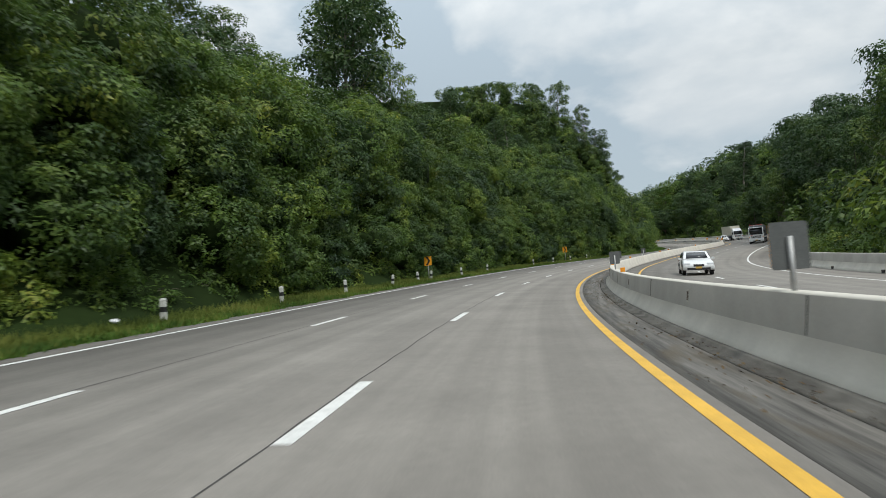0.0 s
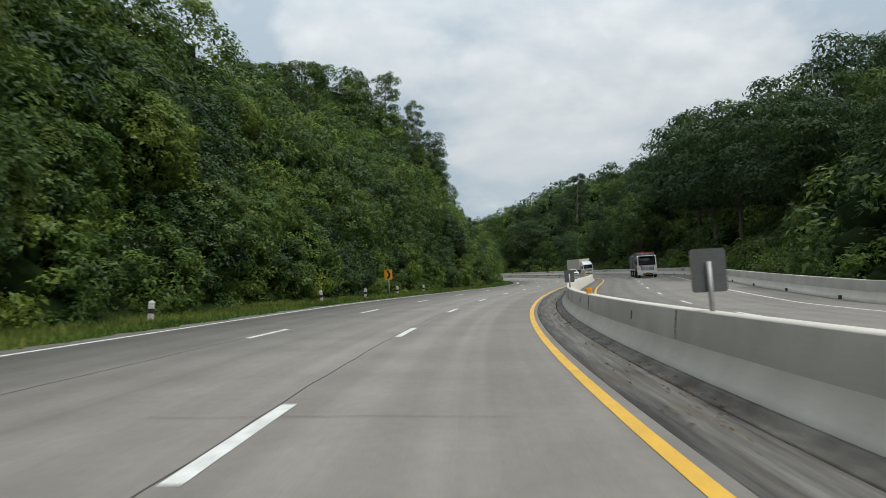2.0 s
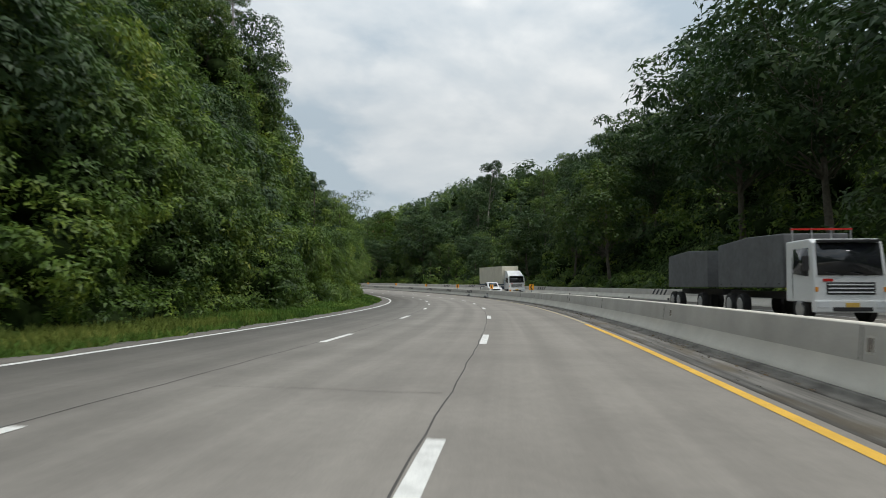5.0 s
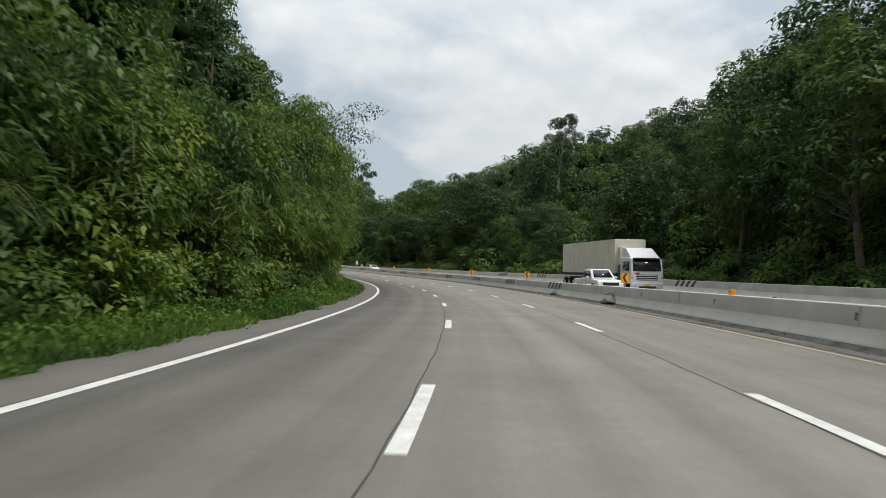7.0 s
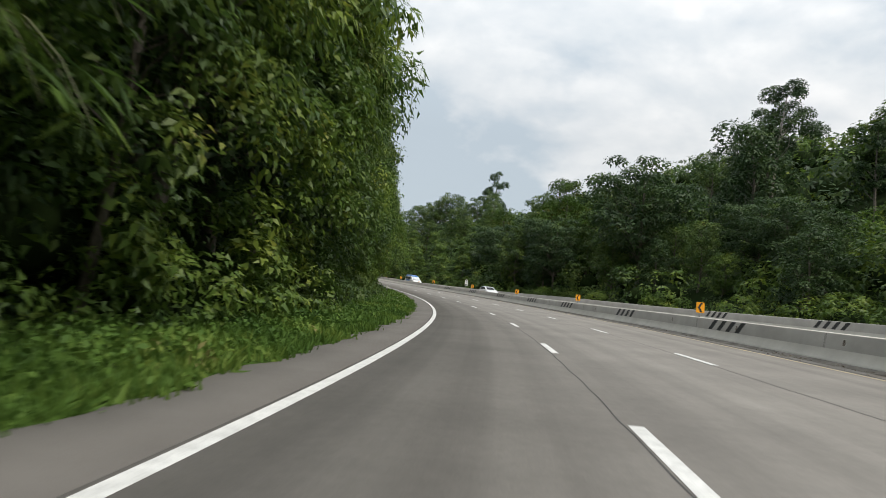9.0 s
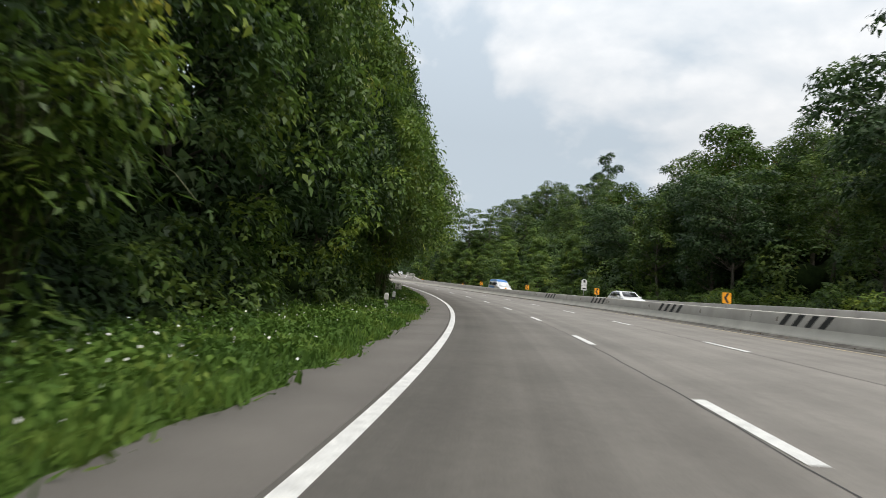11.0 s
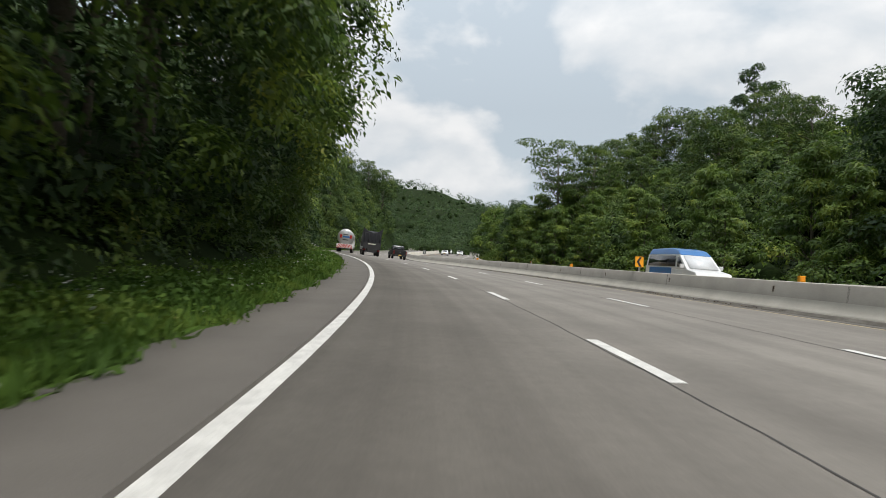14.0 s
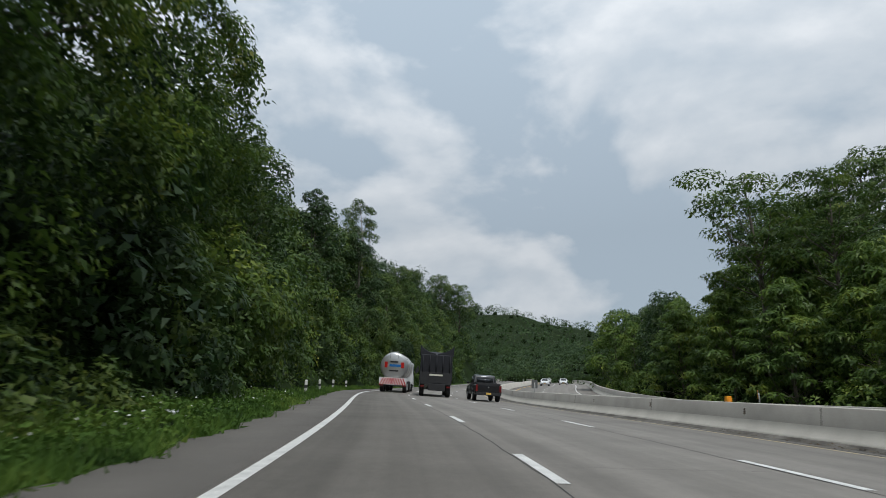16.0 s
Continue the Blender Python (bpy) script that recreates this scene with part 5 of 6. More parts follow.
# ---------- vehicles ----------
GLASS = material("dark vehicle glass", (0.02, 0.022, 0.025), 0.08, spread=0.1, bump=0.0, spec=0.6)
RUBBER = material("tyre rubber", (0.025, 0.025, 0.025), 0.85, spread=0.3)
RIM = material("wheel rim", (0.45, 0.45, 0.46), 0.4, 0.8, spread=0.2)
CHASSIS = material("dark chassis", (0.03, 0.03, 0.032), 0.7, spread=0.4)
PAINT_BLACK = material("black car paint", (0.012, 0.013, 0.015), 0.3, spread=0.2, bump=0.0, coat=0.5)
PAINT_WHITE = material("white car paint", (0.72, 0.73, 0.73), 0.35, spread=0.06, bump=0.0, coat=0.4)
PAINT_BLUE = material("blue van paint", (0.03, 0.16, 0.42), 0.35, spread=0.08, bump=0.0, coat=0.4)
BOX_GREY = material("pale container panels", (0.66, 0.63, 0.53), 0.6, spread=0.14, scale=0.8)
FRAME_BLUE = material("faded blue truck frame", (0.035, 0.075, 0.15), 0.6, spread=0.4)
TARP = material("dark grey tarpaulin", (0.12, 0.125, 0.13), 0.75, spread=0.3, scale=1.2, bump=0.5, bump_scale=4)
TARP_BLACK = material("black tarpaulin", (0.016, 0.017, 0.022), 0.7, spread=0.3, scale=1.2, bump=0.5, bump_scale=4)
TANK = material("polished tank steel", (0.62, 0.62, 0.61), 0.3, 0.75, spread=0.12, scale=0.8)
TAIL_RED = material("unlit tail lamp", (0.16, 0.012, 0.012), 0.3, spread=0.15)
RED = material("red lamp and paint", (0.5, 0.02, 0.015), 0.3, spread=0.15)
LAMP = material("clear lamp", (0.7, 0.72, 0.74), 0.15, spread=0.1, bump=0.0)
BARRED = material("number plate", (0.70, 0.45, 0.10), 0.5, spread=0.1)


def hull(name, outline, width, mat, tuck=0.0, z_tuck=0.0, bevel=0.04):
    """A body from its side outline (y, z), narrowed by tuck above z_tuck, with soft edges."""
    bm = bmesh.new()
    sides = [[bm.verts.new((x, y, z)) for y, z in outline] for x in (-width / 2, width / 2)]
    bm.faces.new(sides[0])
    bm.faces.new(sides[1][::-1])
    n = len(outline)
    for i in range(n):
        j = (i + 1) % n
        bm.faces.new((sides[0][j], sides[0][i], sides[1][i], sides[1][j]))
    top = max(z for _, z in outline)
    for v in bm.verts:
        if v.co.z > z_tuck and top > z_tuck:
            v.co.x *= 1 - tuck * (v.co.z - z_tuck) / (top - z_tuck)
    bmesh.ops.recalc_face_normals(bm, faces=bm.faces[:])
    if bevel:
        bmesh.ops.bevel(bm, geom=bm.edges[:], offset=bevel, segments=4, profile=0.55, affect="EDGES", clamp_overlap=True)
    return from_bm(name, bm, mat, bevel >= 0.07)


def quad(name, corners, mat, thick=0.012):
    """A pane of four corners, a little proud of what is behind it."""
    c = np.array(corners, float)
    n = np.cross(c[1] - c[0], c[3] - c[0])
    n /= np.linalg.norm(n)
    v = np.concatenate([c - n * thick, c + n * thick])
    return mesh_of(name, v, np.array([[4, 5, 6, 7], [3, 2, 1, 0], [0, 1, 5, 4], [1, 2, 6, 5], [2, 3, 7, 6], [3, 0, 4, 7]]), mat)


def wheel(root, x, y, r, w, turn=0.0):
    side = 1 if x > 0 else -1
    bm = bmesh.new()
    bmesh.ops.create_cone(bm, cap_ends=True, segments=24, radius1=r, radius2=r, depth=w)
    bmesh.ops.bevel(bm, geom=[e for e in bm.edges if abs(e.verts[0].co.z - e.verts[1].co.z) < 1e-4], offset=r * 0.1, segments=2, affect="EDGES")
    tyre = part("wheel", from_bm("wheel", bm, RUBBER), root, "black tyre", pose(x, y, r, 0, 90, 0))
    bm = bmesh.new()
    bmesh.ops.create_cone(bm, cap_ends=True, segments=20, radius1=r * 0.62, radius2=r * 0.5, depth=0.03)
    part("rim", from_bm("rim", bm, RIM), tyre, "metal rim", pose(0, 0, side * (w / 2 + 0.012), 0 if side > 0 else 180, 0, 0))


def lamps(root, half, y, z, w, h, mat, name, d=0.02):
    for side in (-1, 1):
        part(name, box(name, (w, d, h), (side * half, y, z), mat, 0.008), root)


def side_details(root, half, seams, handles, arches, z0, z1, paint):
    """Door seams, door handles and dark wheel-arch lips along both sides of a car."""
    for sd in (-1, 1):
        for y in seams:
            part("door_seam", box("door_seam", (0.012, 0.014, z1 - z0), (sd * half, y, (z0 + z1) / 2), CHASSIS), root)
        for y in handles:
            part("door_handle", box("door_handle", (0.03, 0.16, 0.03), (sd * (half + 0.008), y, z1 - 0.1), paint, 0.01), root)
        for y, r in arches:
            a = np.linspace(-0.25, math.pi + 0.25, 15)
            part("arch_lip", rod("arch_lip", np.stack([np.full(15, sd * (half - 0.01)), y + r * np.cos(a), r * 0.9 + r * np.sin(a) * 1.02 - 0.02], -1), 0.035, CHASSIS, 6), root)


def pickup(name, label, paint, cover):
    root = thing(name, label, "pickup truck")
    w, L = 1.82, 5.25
    part("body", hull("body", [(-2.6, 0.5), (-2.6, 1.08), (-0.72, 1.12), (1.0, 1.12), (2.35, 1.02), (2.6, 0.82), (2.62, 0.45), (2.05, 0.42), (-1.9, 0.42)], w, paint, 0.06, 0.7, 0.09), root)
    side_details(root, w / 2 - 0.012, (-0.72, 0.12, 1.02), (-0.5, 0.3), ((-1.5, 0.42), (1.6, 0.42)), 0.5, 1.08, paint)
    part("bonnet_scoop", box("bonnet_scoop", (0.7, 0.5, 0.05), (0, 1.7, 1.07), paint, 0.02), root)
    part("lower_grille", box("lower_grille", (1.2, 0.04, 0.13), (0, 2.685, 0.48), CHASSIS, 0.01), root, "black lower grille")
    part("cabin", hull("cabin", [(-0.86, 1.08), (-0.62, 1.72), (-0.2, 1.78), (0.55, 1.76), (1.28, 1.1)], w * 0.93, paint, 0.17, 1.1, 0.07), root)
    part("rear_window", quad("rear_window", [(-0.6, -0.84, 1.22), (0.6, -0.84, 1.22), (0.54, -0.68, 1.62), (-0.54, -0.68, 1.62)], GLASS), root)
    part("windscreen", quad("windscreen", [(0.66, 1.21, 1.2), (-0.66, 1.21, 1.2), (-0.57, 0.66, 1.68), (0.57, 0.66, 1.68)], GLASS), root)
    for sd in (-1, 1):
        for a, b in ((-0.6, 0.05), (0.12, 0.88)):
            x0, x1 = sd * w * 0.462, sd * w * 0.40
            c = [(x0, a, 1.2), (x0, b + 0.05, 1.2), (x1, b - (0.25 if b > 0.5 else 0), 1.64), (x1, a + 0.08, 1.64)]
            part("side_window", quad("side_window", c if sd > 0 else c[::-1], GLASS), root)
        part("mirror", box("mirror", (0.2, 0.1, 0.15), (sd * 1.0, 0.85, 1.2), paint, 0.03), root)
        part("wheel_arch", box("wheel_arch", (0.05, 1.0, 0.16), (sd * 0.90, -1.5, 0.8), paint, 0.03), root)
    part("bed_cover" if cover else "bed", box("bed_cover", (1.6, 1.8, 0.16 if cover else 0.03), (0, -1.72, 1.14 if cover else 1.1), CHASSIS, 0.02), root, "dark load cover" if cover else "")
    if cover:
        part("roll_bar", rod("roll_bar", [(-0.7, -0.95, 1.1), (-0.62, -0.95, 1.55), (0.62, -0.95, 1.55), (0.7, -0.95, 1.1)], 0.035, CHASSIS, 8), root)
    gate = part("tailgate", box("tailgate", (1.4, 0.04, 0.48), (0, -2.6, 0.84), paint, 0.02), root)
    part("badge", prism("badge", [(-0.06, 0.9), (0.06, 0.9), (0.0, 1.0)], 0.01, RIM), gate, "plain silver badge", pose(0, -2.625, 0))
    part("rear_bumper", box("rear_bumper", (1.7, 0.16, 0.2), (0, -2.64, 0.5), CHASSIS if cover else RIM, 0.03), root)
    part("front_bumper", box("front_bumper", (1.76, 0.16, 0.3), (0, 2.6, 0.5), paint, 0.05), root)
    part("grille", box("grille", (1.1, 0.05, 0.2), (0, 2.62, 0.78), CHASSIS, 0.01), root)
    part("number_plate", box("number_plate", (0.34, 0.015, 0.13), (0, -2.73, 0.52), BARRED), root)
    lamps(root, 0.8, -2.6, 0.86, 0.14, 0.42, TAIL_RED, "tail_light", 0.05)
    lamps(root, 0.72, 2.52, 0.82, 0.34, 0.16, LAMP, "headlight", 0.08)
    for x in (-0.8, 0.8):
        for y in (-1.5, 1.6):
            wheel(root, x, y, 0.37, 0.25)
    return root


def car(name, label, paint):
    root = thing(name, label, "car")
    w = 1.78
    part("body", hull("body", [(-2.15, 0.35), (-2.2, 0.75), (-1.95, 0.98), (0.9, 0.98), (1.95, 0.82), (2.15, 0.6), (2.12, 0.32), (-1.9, 0.26)], w, paint, 0.08, 0.6, 0.1), root)
    side_details(root, w / 2 - 0.014, (-0.95, -0.45, 0.8), (-0.75, -0.2), ((-1.35, 0.37), (1.35, 0.37)), 0.36, 0.92, paint)
    part("cabin", hull("cabin", [(-1.95, 0.94), (-1.45, 1.38), (-0.6, 1.46), (0.25, 1.42), (1.12, 0.96)], w * 0.92, paint, 0.2, 0.96, 0.07), root)
    part("windscreen", quad("windscreen", [(0.62, 1.04, 1.03), (-0.62, 1.04, 1.03), (-0.53, 0.33, 1.38), (0.53, 0.33, 1.38)], GLASS), root)
    part("rear_window", quad("rear_window", [(-0.6, -1.86, 1.05), (0.6, -1.86, 1.05), (0.52, -1.48, 1.36), (-0.52, -1.48, 1.36)], GLASS), root)
    for sd in (-1, 1):
        for a, b in ((-1.5, -0.5), (-0.42, 0.75)):
            c = [(sd * 0.815, a, 1.03), (sd * 0.815, b, 1.03), (sd * 0.70, b - (0.5 if b > 0 else 0.0), 1.37), (sd * 0.70, a + (0.2 if a < -1 else 0), 1.37)]
            part("side_window", quad("side_window", c if sd > 0 else c[::-1], GLASS), root)
        part("mirror", box("mirror", (0.18, 0.1, 0.12), (sd * 0.95, 0.7, 1.0), paint, 0.03), root)
    part("grille", box("grille", (0.6, 0.05, 0.14), (0, 2.12, 0.6), CHASSIS, 0.01), root)
    part("intake", box("intake", (1.3, 0.05, 0.14), (0, 2.13, 0.4), CHASSIS, 0.01), root)
    part("number_plate", box("number_plate", (0.34, 0.015, 0.11), (0, 2.165, 0.48), BARRED), root)
    lamps(root, 0.66, 2.06, 0.68, 0.36, 0.13, LAMP, "headlight", 0.12)
    lamps(root, 0.7, -2.17, 0.8, 0.3, 0.14, TAIL_RED, "tail_light", 0.04)
    for x in (-0.78, 0.78):
        for y in (-1.35, 1.35):
            wheel(root, x, y, 0.32, 0.21)
    return root


def van(name, label):
    root = thing(name, label, "van")
    w = 1.85
    part("body", hull("body", [(-2.6, 0.35), (-2.65, 1.1), (1.55, 1.12), (2.35, 0.98), (2.55, 0.7), (2.5, 0.34)], w, PAINT_WHITE, 0.02, 0.7, 0.05), root)
    part("upper_body", hull("upper_body", [(-2.64, 1.08), (-2.5, 1.82), (0.75, 1.82), (1.6, 1.1)], w * 0.985, PAINT_WHITE, 0.08, 1.1, 0.05), root)
    part("roof", hull("roof", [(-2.5, 1.8), (-2.35, 2.12), (-0.2, 2.16), (0.45, 2.05), (0.8, 1.8)], w * 0.91, PAINT_BLUE, 0.16, 1.8, 0.06), root, "raised blue roof")
    # pale opaque pane: the bright reflection is put into its colour
    part("windscreen", quad("windscreen", [(0.74, 1.58, 1.16), (-0.74, 1.58, 1.16), (-0.68, 0.82, 1.78), (0.68, 0.82, 1.78)], LAMP), root, "windscreen coloured pale for its bright reflection")
    for sd in (-1, 1):
        c = [(sd * 0.915, -2.35, 1.22), (sd * 0.915, 0.5, 1.22), (sd * 0.865, 0.4, 1.74), (sd * 0.865, -2.28, 1.74)]
        part("side_window", quad("side_window", c if sd > 0 else c[::-1], GLASS), root)
        c = [(sd * 0.915, 0.66, 1.2), (sd * 0.915, 1.32, 1.2), (sd * 0.865, 0.74, 1.68), (sd * 0.865, 0.66, 1.7)]
        part("front_window", quad("front_window", c if sd > 0 else c[::-1], GLASS), root)
        part("blue_panel", box("blue_panel", (0.014, 2.3, 0.5), (sd * 0.923, -1.0, 0.9), PAINT_BLUE, 0.004), root, "blue lower side panel")
        part("mirror", box("mirror", (0.2, 0.1, 0.2), (sd * 1.02, 1.3, 1.25), PAINT_WHITE, 0.03), root)
    lamps(root, 0.72, 2.5, 0.72, 0.3, 0.2, LAMP, "headlight", 0.06)
    part("front_bumper", box("front_bumper", (1.8, 0.14, 0.3), (0, 2.52, 0.45), PAINT_WHITE, 0.05), root)
    for x in (-0.8, 0.8):
        for y in (-1.55, 1.6):
            wheel(root, x, y, 0.34, 0.22)
    return root


def truck_cab(root, y, paint, tall=2.9, wide=2.45, deflector=False):
    """A forward-control cab whose front stands at y."""
    cab = part("cab", hull("cab", [(y - 1.95, 0.75), (y - 1.95, tall), (y - 0.35, tall + 0.02), (y - 0.12, tall - 0.12), (y, 1.75), (y + 0.02, 0.75)], wide, paint, 0.04, 1.8, 0.06), root)
    part("windscreen", quad("windscreen", [(1.08, y + 0.012, 1.68), (-1.08, y + 0.012, 1.68), (-1.06, y - 0.112, tall - 0.14), (1.06, y - 0.112, tall - 0.14)], GLASS), cab)
    for sd in (-1, 1):
        c = [(sd * wide * 0.5, y - 1.35, 1.75), (sd * wide * 0.5, y - 0.3, 1.65), (sd * wide * 0.485, y - 0.32, tall - 0.3), (sd * wide * 0.485, y - 1.35, tall - 0.3)]
        part("side_window", quad("side_window", c if sd > 0 else c[::-1], GLASS), cab)
        part("mirror", box("mirror", (0.18, 0.1, 0.5), (sd * (wide / 2 + 0.2), y - 0.05, 2.1), CHASSIS, 0.02), cab)
    part("grille", box("grille", (1.6, 0.02, 0.42), (0, y + 0.018, 1.23), CHASSIS, 0.006), cab, "dark grille")
    for k in range(3):
        part("grille_bar", box("grille_bar", (1.5, 0.03, 0.05), (0, y + 0.035, 1.1 + 0.13 * k), paint, 0.008), cab)
    part("sun_visor", box("sun_visor", (wide * 0.84, 0.16, 0.09), (0, y - 0.06, tall - 0.08), CHASSIS, 0.02), cab, "dark sun visor over the windscreen")
    for x in (-0.55, 0.25):
        part("wiper", rod("wiper", [(x, y + 0.03, 1.66), (x + 0.25, y + 0.035, 1.72), (x + 0.55, y + 0.02, 1.78)], 0.014, CHASSIS, 5), cab)
    for sd in (-1, 1):
        part("door_seam", box("door_seam", (0.012, 0.016, 1.5), (sd * wide * 0.5, y - 1.42, 1.6), CHASSIS), cab)
        part("step", box("step", (0.12, 0.5, 0.3), (sd * (wide / 2 - 0.05), y - 1.0, 0.55), CHASSIS, 0.02), cab)
        part("corner_light", box("corner_light", (0.1, 0.06, 0.16), (sd * (wide / 2 - 0.1), y + 0.0, 1.2), AMBER, 0.015), cab, "amber corner light")
    part("badge_bar", box("badge_bar", (0.34, 0.01, 0.09), (0.75, y + 0.022, 1.52), RED), cab, "small red marking bar")
    part("lower_grille", box("lower_grille", (1.3, 0.03, 0.14), (0, y + 0.085, 0.52), CHASSIS, 0.01), root, "dark lower grille slot")
    bump = part("bumper", box("bumper", (wide, 0.25, 0.42), (0, y - 0.05, 0.62), paint, 0.05), root)
    part("number_plate", box("number_plate", (0.45, 0.015, 0.16), (0, y + 0.085, 0.66), BARRED), bump)
    lamps(bump, 0.95, y + 0.07, 0.68, 0.36, 0.2, LAMP, "headlight", 0.05)
    if deflector:
        part("roof_deflector", hull("roof_deflector", [(y - 1.9, tall - 0.05), (y - 1.9, tall + 0.75), (y - 1.3, tall + 0.7), (y - 0.3, tall)], wide * 0.9, paint, 0.06, tall, 0.05), cab, "white sloping roof deflector")
    return cab


def container_truck(name, label):
    root = thing(name, label, "truck")
    truck_cab(root, 8.55, PAINT_WHITE, 2.68, 2.45, True)
    part("frame", box("frame", (0.9, 14.7, 0.3), (0, 0.6, 0.95), FRAME_BLUE, 0.02), root)
    trailer = part("container", box("container", (2.48, 12.2, 2.62), (0, -0.4, 2.79), BOX_GREY, 0.03), root)
    for k in range(13):
        for sd in (-1, 1):
            part("panel_rib", box("panel_rib", (0.014, 0.05, 2.46), (sd * 1.245, -6.2 + k * 0.97, 2.79), BOX_GREY, 0.006), trailer)
    part("base_rail", box("base_rail", (2.3, 12.0, 0.2), (0, -0.4, 1.37), FRAME_BLUE, 0.02), trailer, "blue bottom frame")
    unit = part("cooling_unit", box("cooling_unit", (1.9, 0.35, 1.5), (0, 5.88, 2.75), BOX_GREY, 0.04), root, "pale cooling unit with dark vents")
    for x, z, w, h in ((-0.5, 3.0, 0.5, 0.35), (0.1, 2.4, 1.3, 0.4), (0.5, 3.1, 0.25, 0.3)):
        part("vent", box("vent", (w, 0.03, h), (x, 6.06, z), CHASSIS, 0.01), unit)
    part("cab_back", box("cab_back", (2.2, 0.4, 1.3), (0, 6.2, 1.5), FRAME_BLUE, 0.04), root, "blue gear behind the cab")
    for x in (-0.7, 0.7):
        part("landing_leg", box("landing_leg", (0.14, 0.14, 0.8), (x, 1.6, 0.6), STEEL, 0.015), root)
    part("top_rail", box("top_rail", (2.5, 12.22, 0.1), (0, -0.4, 4.07), BOX_GREY, 0.02), trailer)
    part("front_post", box("front_post", (2.5, 0.12, 2.62), (0, 5.68, 2.79), BOX_GREY, 0.02), trailer, "pale front frame of the container")
    part("side_tank", box("side_tank", (0.5, 1.3, 0.5), (-0.95, 4.6, 0.75), STEEL, 0.08), root)
    for sd in (-1, 1):
        part("side_guard", box("side_guard", (0.04, 4.2, 0.5), (sd * 1.12, 0.2, 0.8), FRAME_BLUE, 0.01), root)
    for y in (-3.6, -4.8, -6.0):
        for x in (-1.08, 1.08):
            part("mudguard", box("mudguard", (0.34, 1.0, 0.05), (x, y, 1.08), FRAME_BLUE, 0.015), root)
    for z, y0, y1 in ((0.62, -1.6, 1.9), (0.95, -1.6, 1.9)):
        for x in (-1.16, 1.16):
            part("guard_rail", box("guard_rail", (0.05, y1 - y0, 0.09), (x, (y0 + y1) / 2, z), CHASSIS, 0.01), root)
    part("marking_panel", box("marking_panel", (0.01, 0.32, 0.5), (-1.247, 4.2, 2.5), SIGN_YELLOW), trailer, "small yellow marking")
    for y in (7.35, 4.3, 3.1, -3.6, -4.8, -6.0):
        for x in (-1.05, 1.05):
            wheel(root, x, y, 0.5, 0.32)
    return root


def drawbar_truck(name, label):
    root = thing(name, label, "truck")
    truck_cab(root, 4.6, PAINT_WHITE, 2.95, 2.45)
    part("frame", box("frame", (0.9, 9.0, 0.3), (0, 0.0, 0.95), CHASSIS, 0.02), root)
    load = part("load_body", hull("load_body", [(-4.0, 1.25), (-4.0, 3.25), (-0.6, 3.4), (2.5, 3.3), (2.5, 1.25)], 2.45, TARP, 0.03, 1.3, 0.05), root, "load body under grey tarpaulin")
    for k in range(6):
        part("strap", box("strap", (2.5, 0.04, 0.05), (0, -3.6 + k * 1.15, 1.4), CHASSIS, 0.01), load)
    rack = part("roof_rack", box("roof_rack", (2.2, 0.06, 0.06), (0, 2.9, 3.42), RED, 0.01), root, "rusty red rail above the cab")
    for x in (-1.05, -0.35, 0.35, 1.05):
        part("upright", box("upright", (0.05, 0.05, 0.55), (x, 2.9, 3.2), RIM, 0.01), rack)
    part("trailer_body", hull("trailer_body", [(-12.0, 1.25), (-12.0, 3.1), (-8.4, 3.25), (-5.4, 3.1), (-5.4, 1.25)], 2.45, TARP, 0.03, 1.3, 0.05), root, "trailer under grey tarpaulin")
    part("drawbar", box("drawbar", (0.3, 2.2, 0.15), (0, -4.6, 0.9), CHASSIS, 0.02), root)
    part("trailer_frame", box("trailer_frame", (0.9, 6.4, 0.3), (0, -8.7, 1.02), CHASSIS, 0.02), root)
    for y in (3.6, -1.6, -2.8, -6.6, -10.2, -11.3):
        for x in (-1.05, 1.05):
            wheel(root, x, y, 0.5, 0.32)
    return root


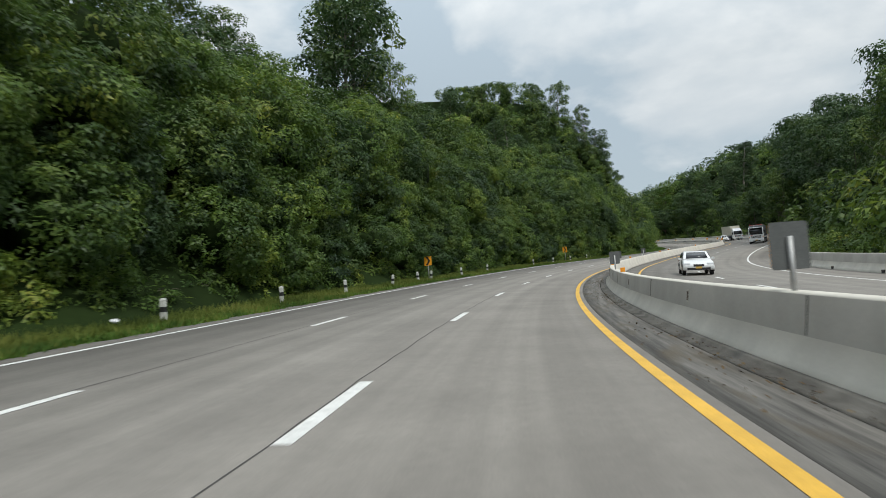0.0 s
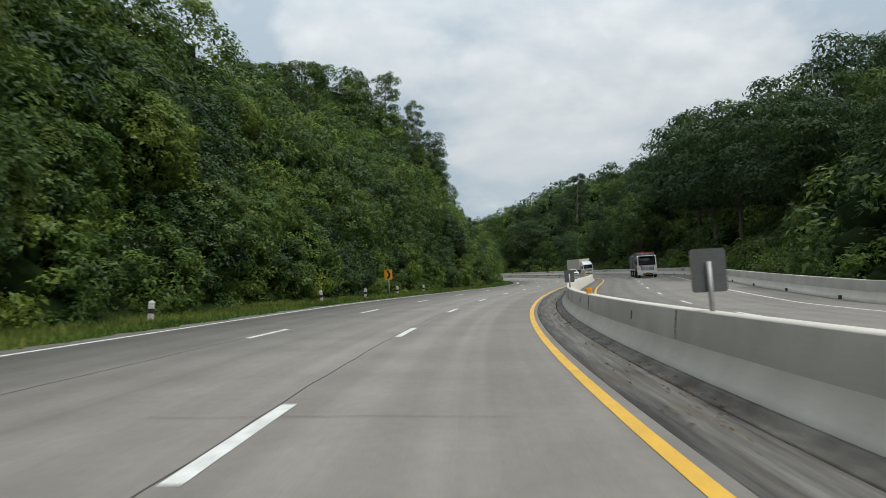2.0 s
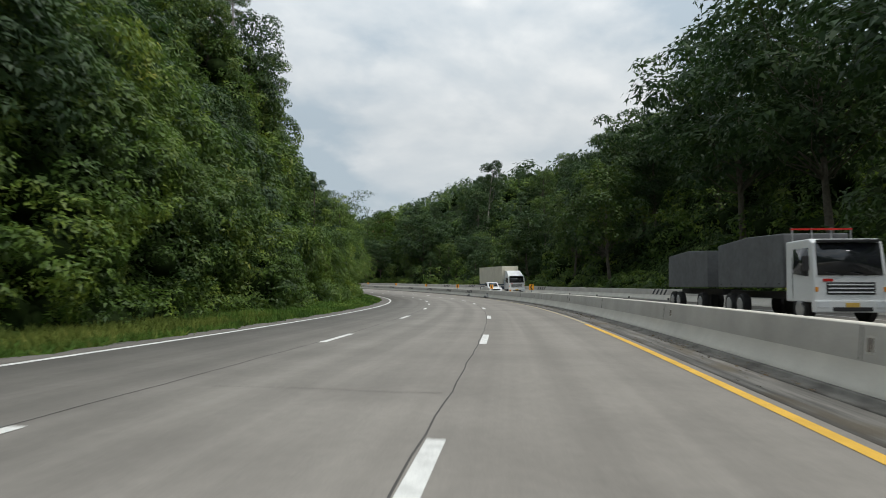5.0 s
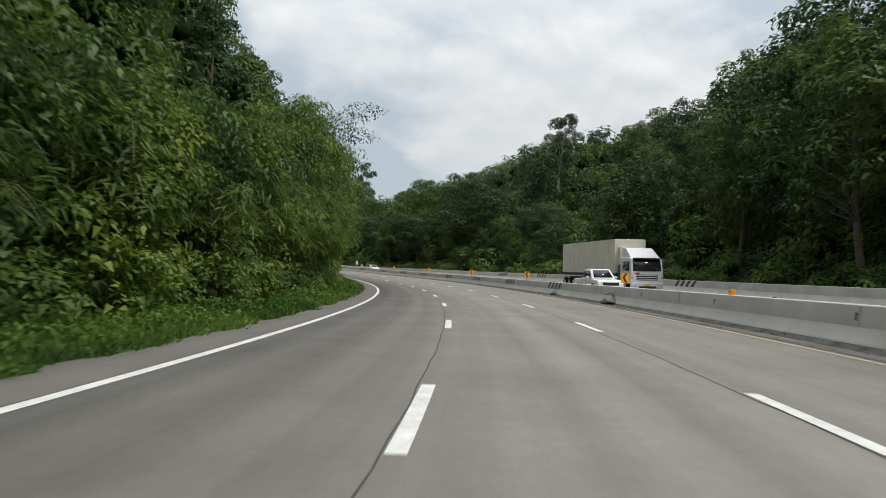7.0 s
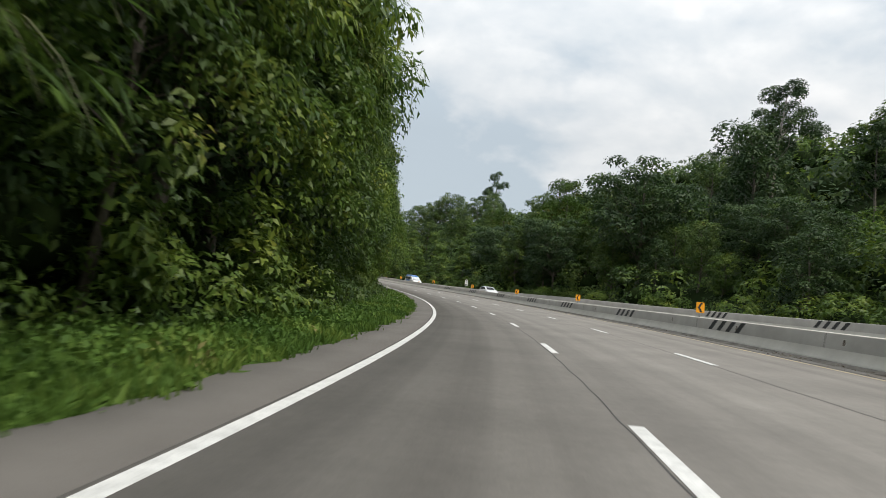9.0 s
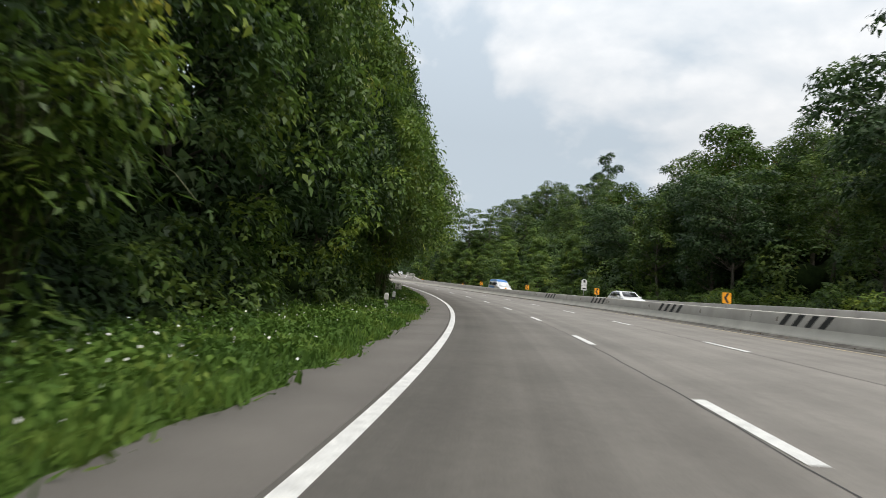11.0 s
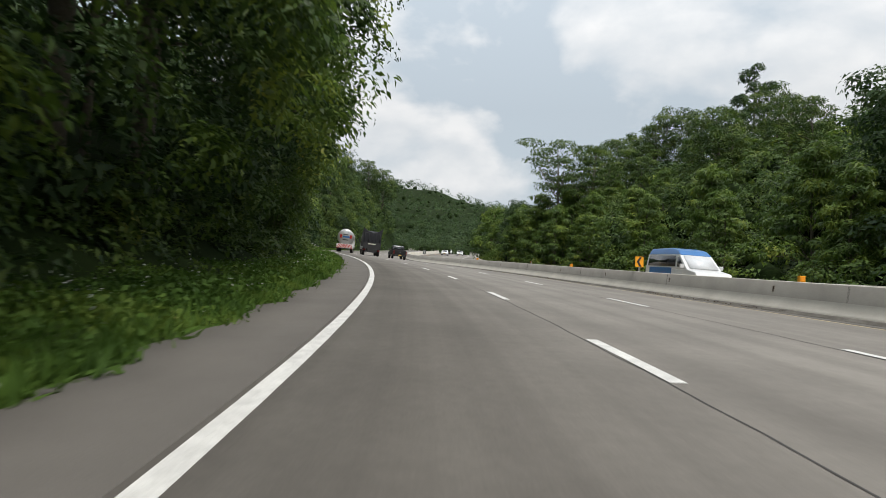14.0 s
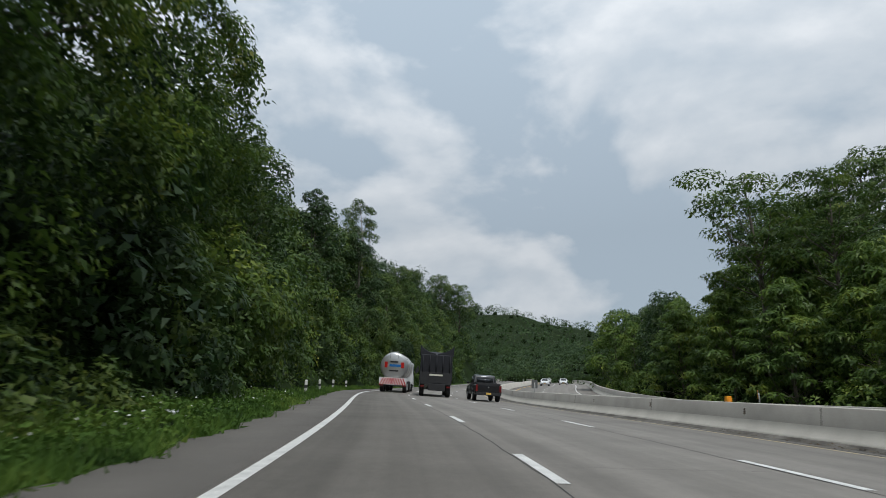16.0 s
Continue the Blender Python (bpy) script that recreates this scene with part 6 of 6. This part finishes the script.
def tanker(name, label):
    root = thing(name, label, "tanker truck")
    pts = [(0, -4.2, 2.25), (0, -4.1, 2.25), (0, 3.2, 2.25), (0, 3.35, 2.25)]
    tank = part("tank", rod("tank", pts, [1.02, 1.2, 1.2, 1.0], TANK, 28), root, "silver cylindrical tank")
    for y in (-3.9, -1.5, 0.9, 3.0):
        a = np.linspace(0, 2 * np.pi, 29)
        part("band", rod("band", np.stack([1.2 * np.cos(a), np.full(29, y), 2.25 + 1.2 * np.sin(a)], -1), 0.03, STEEL, 5, False), tank)
    for x, z, w, h, mt in ((0, 2.62, 0.7, 0.12, CHASSIS), (0.1, 2.3, 1.0, 0.2, PAINT_BLUE), (0, 1.85, 0.8, 0.12, CHASSIS), (-0.7, 2.35, 0.25, 0.5, RED), (0.75, 2.35, 0.25, 0.5, RED)):
        part("marking", box("marking", (w, 0.015, h), (x, -4.21, z), mt), tank)
    for x in (-0.35, 0.35):
        part("ladder_rail", box("ladder_rail", (0.04, 0.04, 0.7), (x, -4.2, 3.25), STEEL), root)
    part("ladder_rung", box("ladder_rung", (0.7, 0.03, 0.03), (0, -4.2, 3.55), STEEL), root)
    plate = part("rear_panel", box("rear_panel", (2.4, 0.08, 0.62), (0, -4.35, 0.95), PAINT_WHITE, 0.02), root, "white panel with red chevrons")
    for k in range(-5, 6):
        sgn = -1 if k < 0 else 1
        x = k * 0.22
        part("chevron", prism("chevron", [(x - 0.05, 0.68), (x + 0.06, 0.68), (x + 0.06 - sgn * 0.25, 1.22), (x - 0.05 - sgn * 0.25, 1.22)], 0.01, RED), plate, "", pose(0, -4.397, 0))
    part("frame", box("frame", (0.9, 10.0, 0.3), (0, 1.0, 0.9), CHASSIS, 0.02), root)
    truck_cab(root, 6.0, PAINT_WHITE, 2.8)
    lamps(root, 1.0, -4.4, 0.6, 0.35, 0.12, TAIL_RED, "tail_light", 0.03)
    for y in (-3.4, -2.2, 1.6, 5.0):
        for x in (-1.0, 1.0):
            wheel(root, x, y, 0.5, 0.32)
    return root


def covered_truck(name, label):
    root = thing(name, label, "truck")
    part("load_body", hull("load_body", [(-4.0, 1.2), (-4.05, 3.1), (-3.3, 3.2), (-1.0, 3.45), (2.4, 3.4), (2.4, 1.2)], 2.5, TARP_BLACK, 0.05, 1.4, 0.06), root, "high load under sagging black tarpaulin")
    for sd in (-1, 1):
        part("side_sheet", prism("side_sheet", [(sd * 0.05, 3.0), (sd * 1.26, 3.0), (sd * 1.3, 3.85), (sd * 1.1, 3.6), (sd * 0.6, 3.3), (sd * 0.05, 3.2)], 0.5, TARP_BLACK, 0.03), root, "tarpaulin corner drawn up to a peak", pose(0, -3.75, 0))
    for k in range(5):
        part("fold", rod("fold", [(-1.0 + k * 0.5, -4.08, 1.75), (-1.04 + k * 0.52, -4.12, 2.4), (-1.0 + k * 0.5, -4.07, 3.05)], [0.03, 0.05, 0.02], TARP_BLACK, 6), root, "fold of the hanging tarpaulin")
    part("tail_board", box("tail_board", (2.4, 0.1, 0.9), (0, -4.05, 1.35), CHASSIS, 0.03), root)
    part("text_bar", box("text_bar", (1.0, 0.015, 0.12), (0, -4.11, 1.6), BOX_GREY), root)
    part("rear_guard", box("rear_guard", (1.3, 0.1, 0.5), (0.1, -4.1, 0.7), CHASSIS, 0.03), root)
    part("frame", box("frame", (0.9, 8.6, 0.3), (0, 0.2, 0.9), CHASSIS, 0.02), root)
    truck_cab(root, 4.6, PAINT_WHITE, 2.8)
    lamps(root, 1.0, -4.1, 0.75, 0.3, 0.12, TAIL_RED, "tail_light", 0.03)
    for y in (-3.2, -2.0, 3.6):
        for x in (-1.0, 1.0):
            wheel(root, x, y, 0.5, 0.32)
    return root


def on_road(ob, s, o, back=False):
    """Set a vehicle on the sloping, cross-falling carriageway."""
    a = radians(heading(s) + (180 if back else 0))
    x, y, z = place(s, o)
    ahead = Vector(place(s + 1, o)) - Vector(place(s - 1, o))
    if back:
        ahead = -ahead
    across = Vector(place(s, o + 1)) - Vector(place(s, o - 1))
    if back:
        across = -across
    up = across.cross(ahead).normalized()
    ahead.normalize()
    right = ahead.cross(up)
    m = Matrix((right, ahead, up)).transposed().to_4x4()
    ob.matrix_basis = Matrix.Translation((x, y, z + 0.004)) @ m


on_road(pickup("pickup_truck", "black double-cab pickup with covered load bed", PAINT_BLACK, True), 366, 8.6)
on_road(tanker("tanker_truck", "silver tanker truck with red chevron tail panel"), 381, 1.9)
on_road(covered_truck("covered_truck", "truck with high load under black tarpaulin"), 373, 5.4)
on_road(container_truck("container_truck", "white truck with pale refrigerated container trailer"), 197, 19.2, True)
on_road(pickup("pickup_truck", "white double-cab pickup beside the container truck", PAINT_WHITE, False), 188.5, 15.4, True)
on_road(drawbar_truck("drawbar_truck", "white truck and trailer under grey tarpaulins"), 131, 19.3, True)
on_road(car("car", "white hatchback on the far carriageway", PAINT_WHITE), 38, 17.0, True)
on_road(van("van", "white van with blue roof and side panel"), 313.5, 15.8, True)
on_road(car("car", "white car half hidden behind the median barrier", PAINT_WHITE), 277, 15.8, True)
far_car = car("car", "small distant pale car on the far carriageway", PAINT_WHITE)
on_road(far_car, 455, 16, True)
for s, o in ((470, 19.5), (492, 15.8)):
    on_road(copy_thing(far_car, Matrix()), s, o, True)
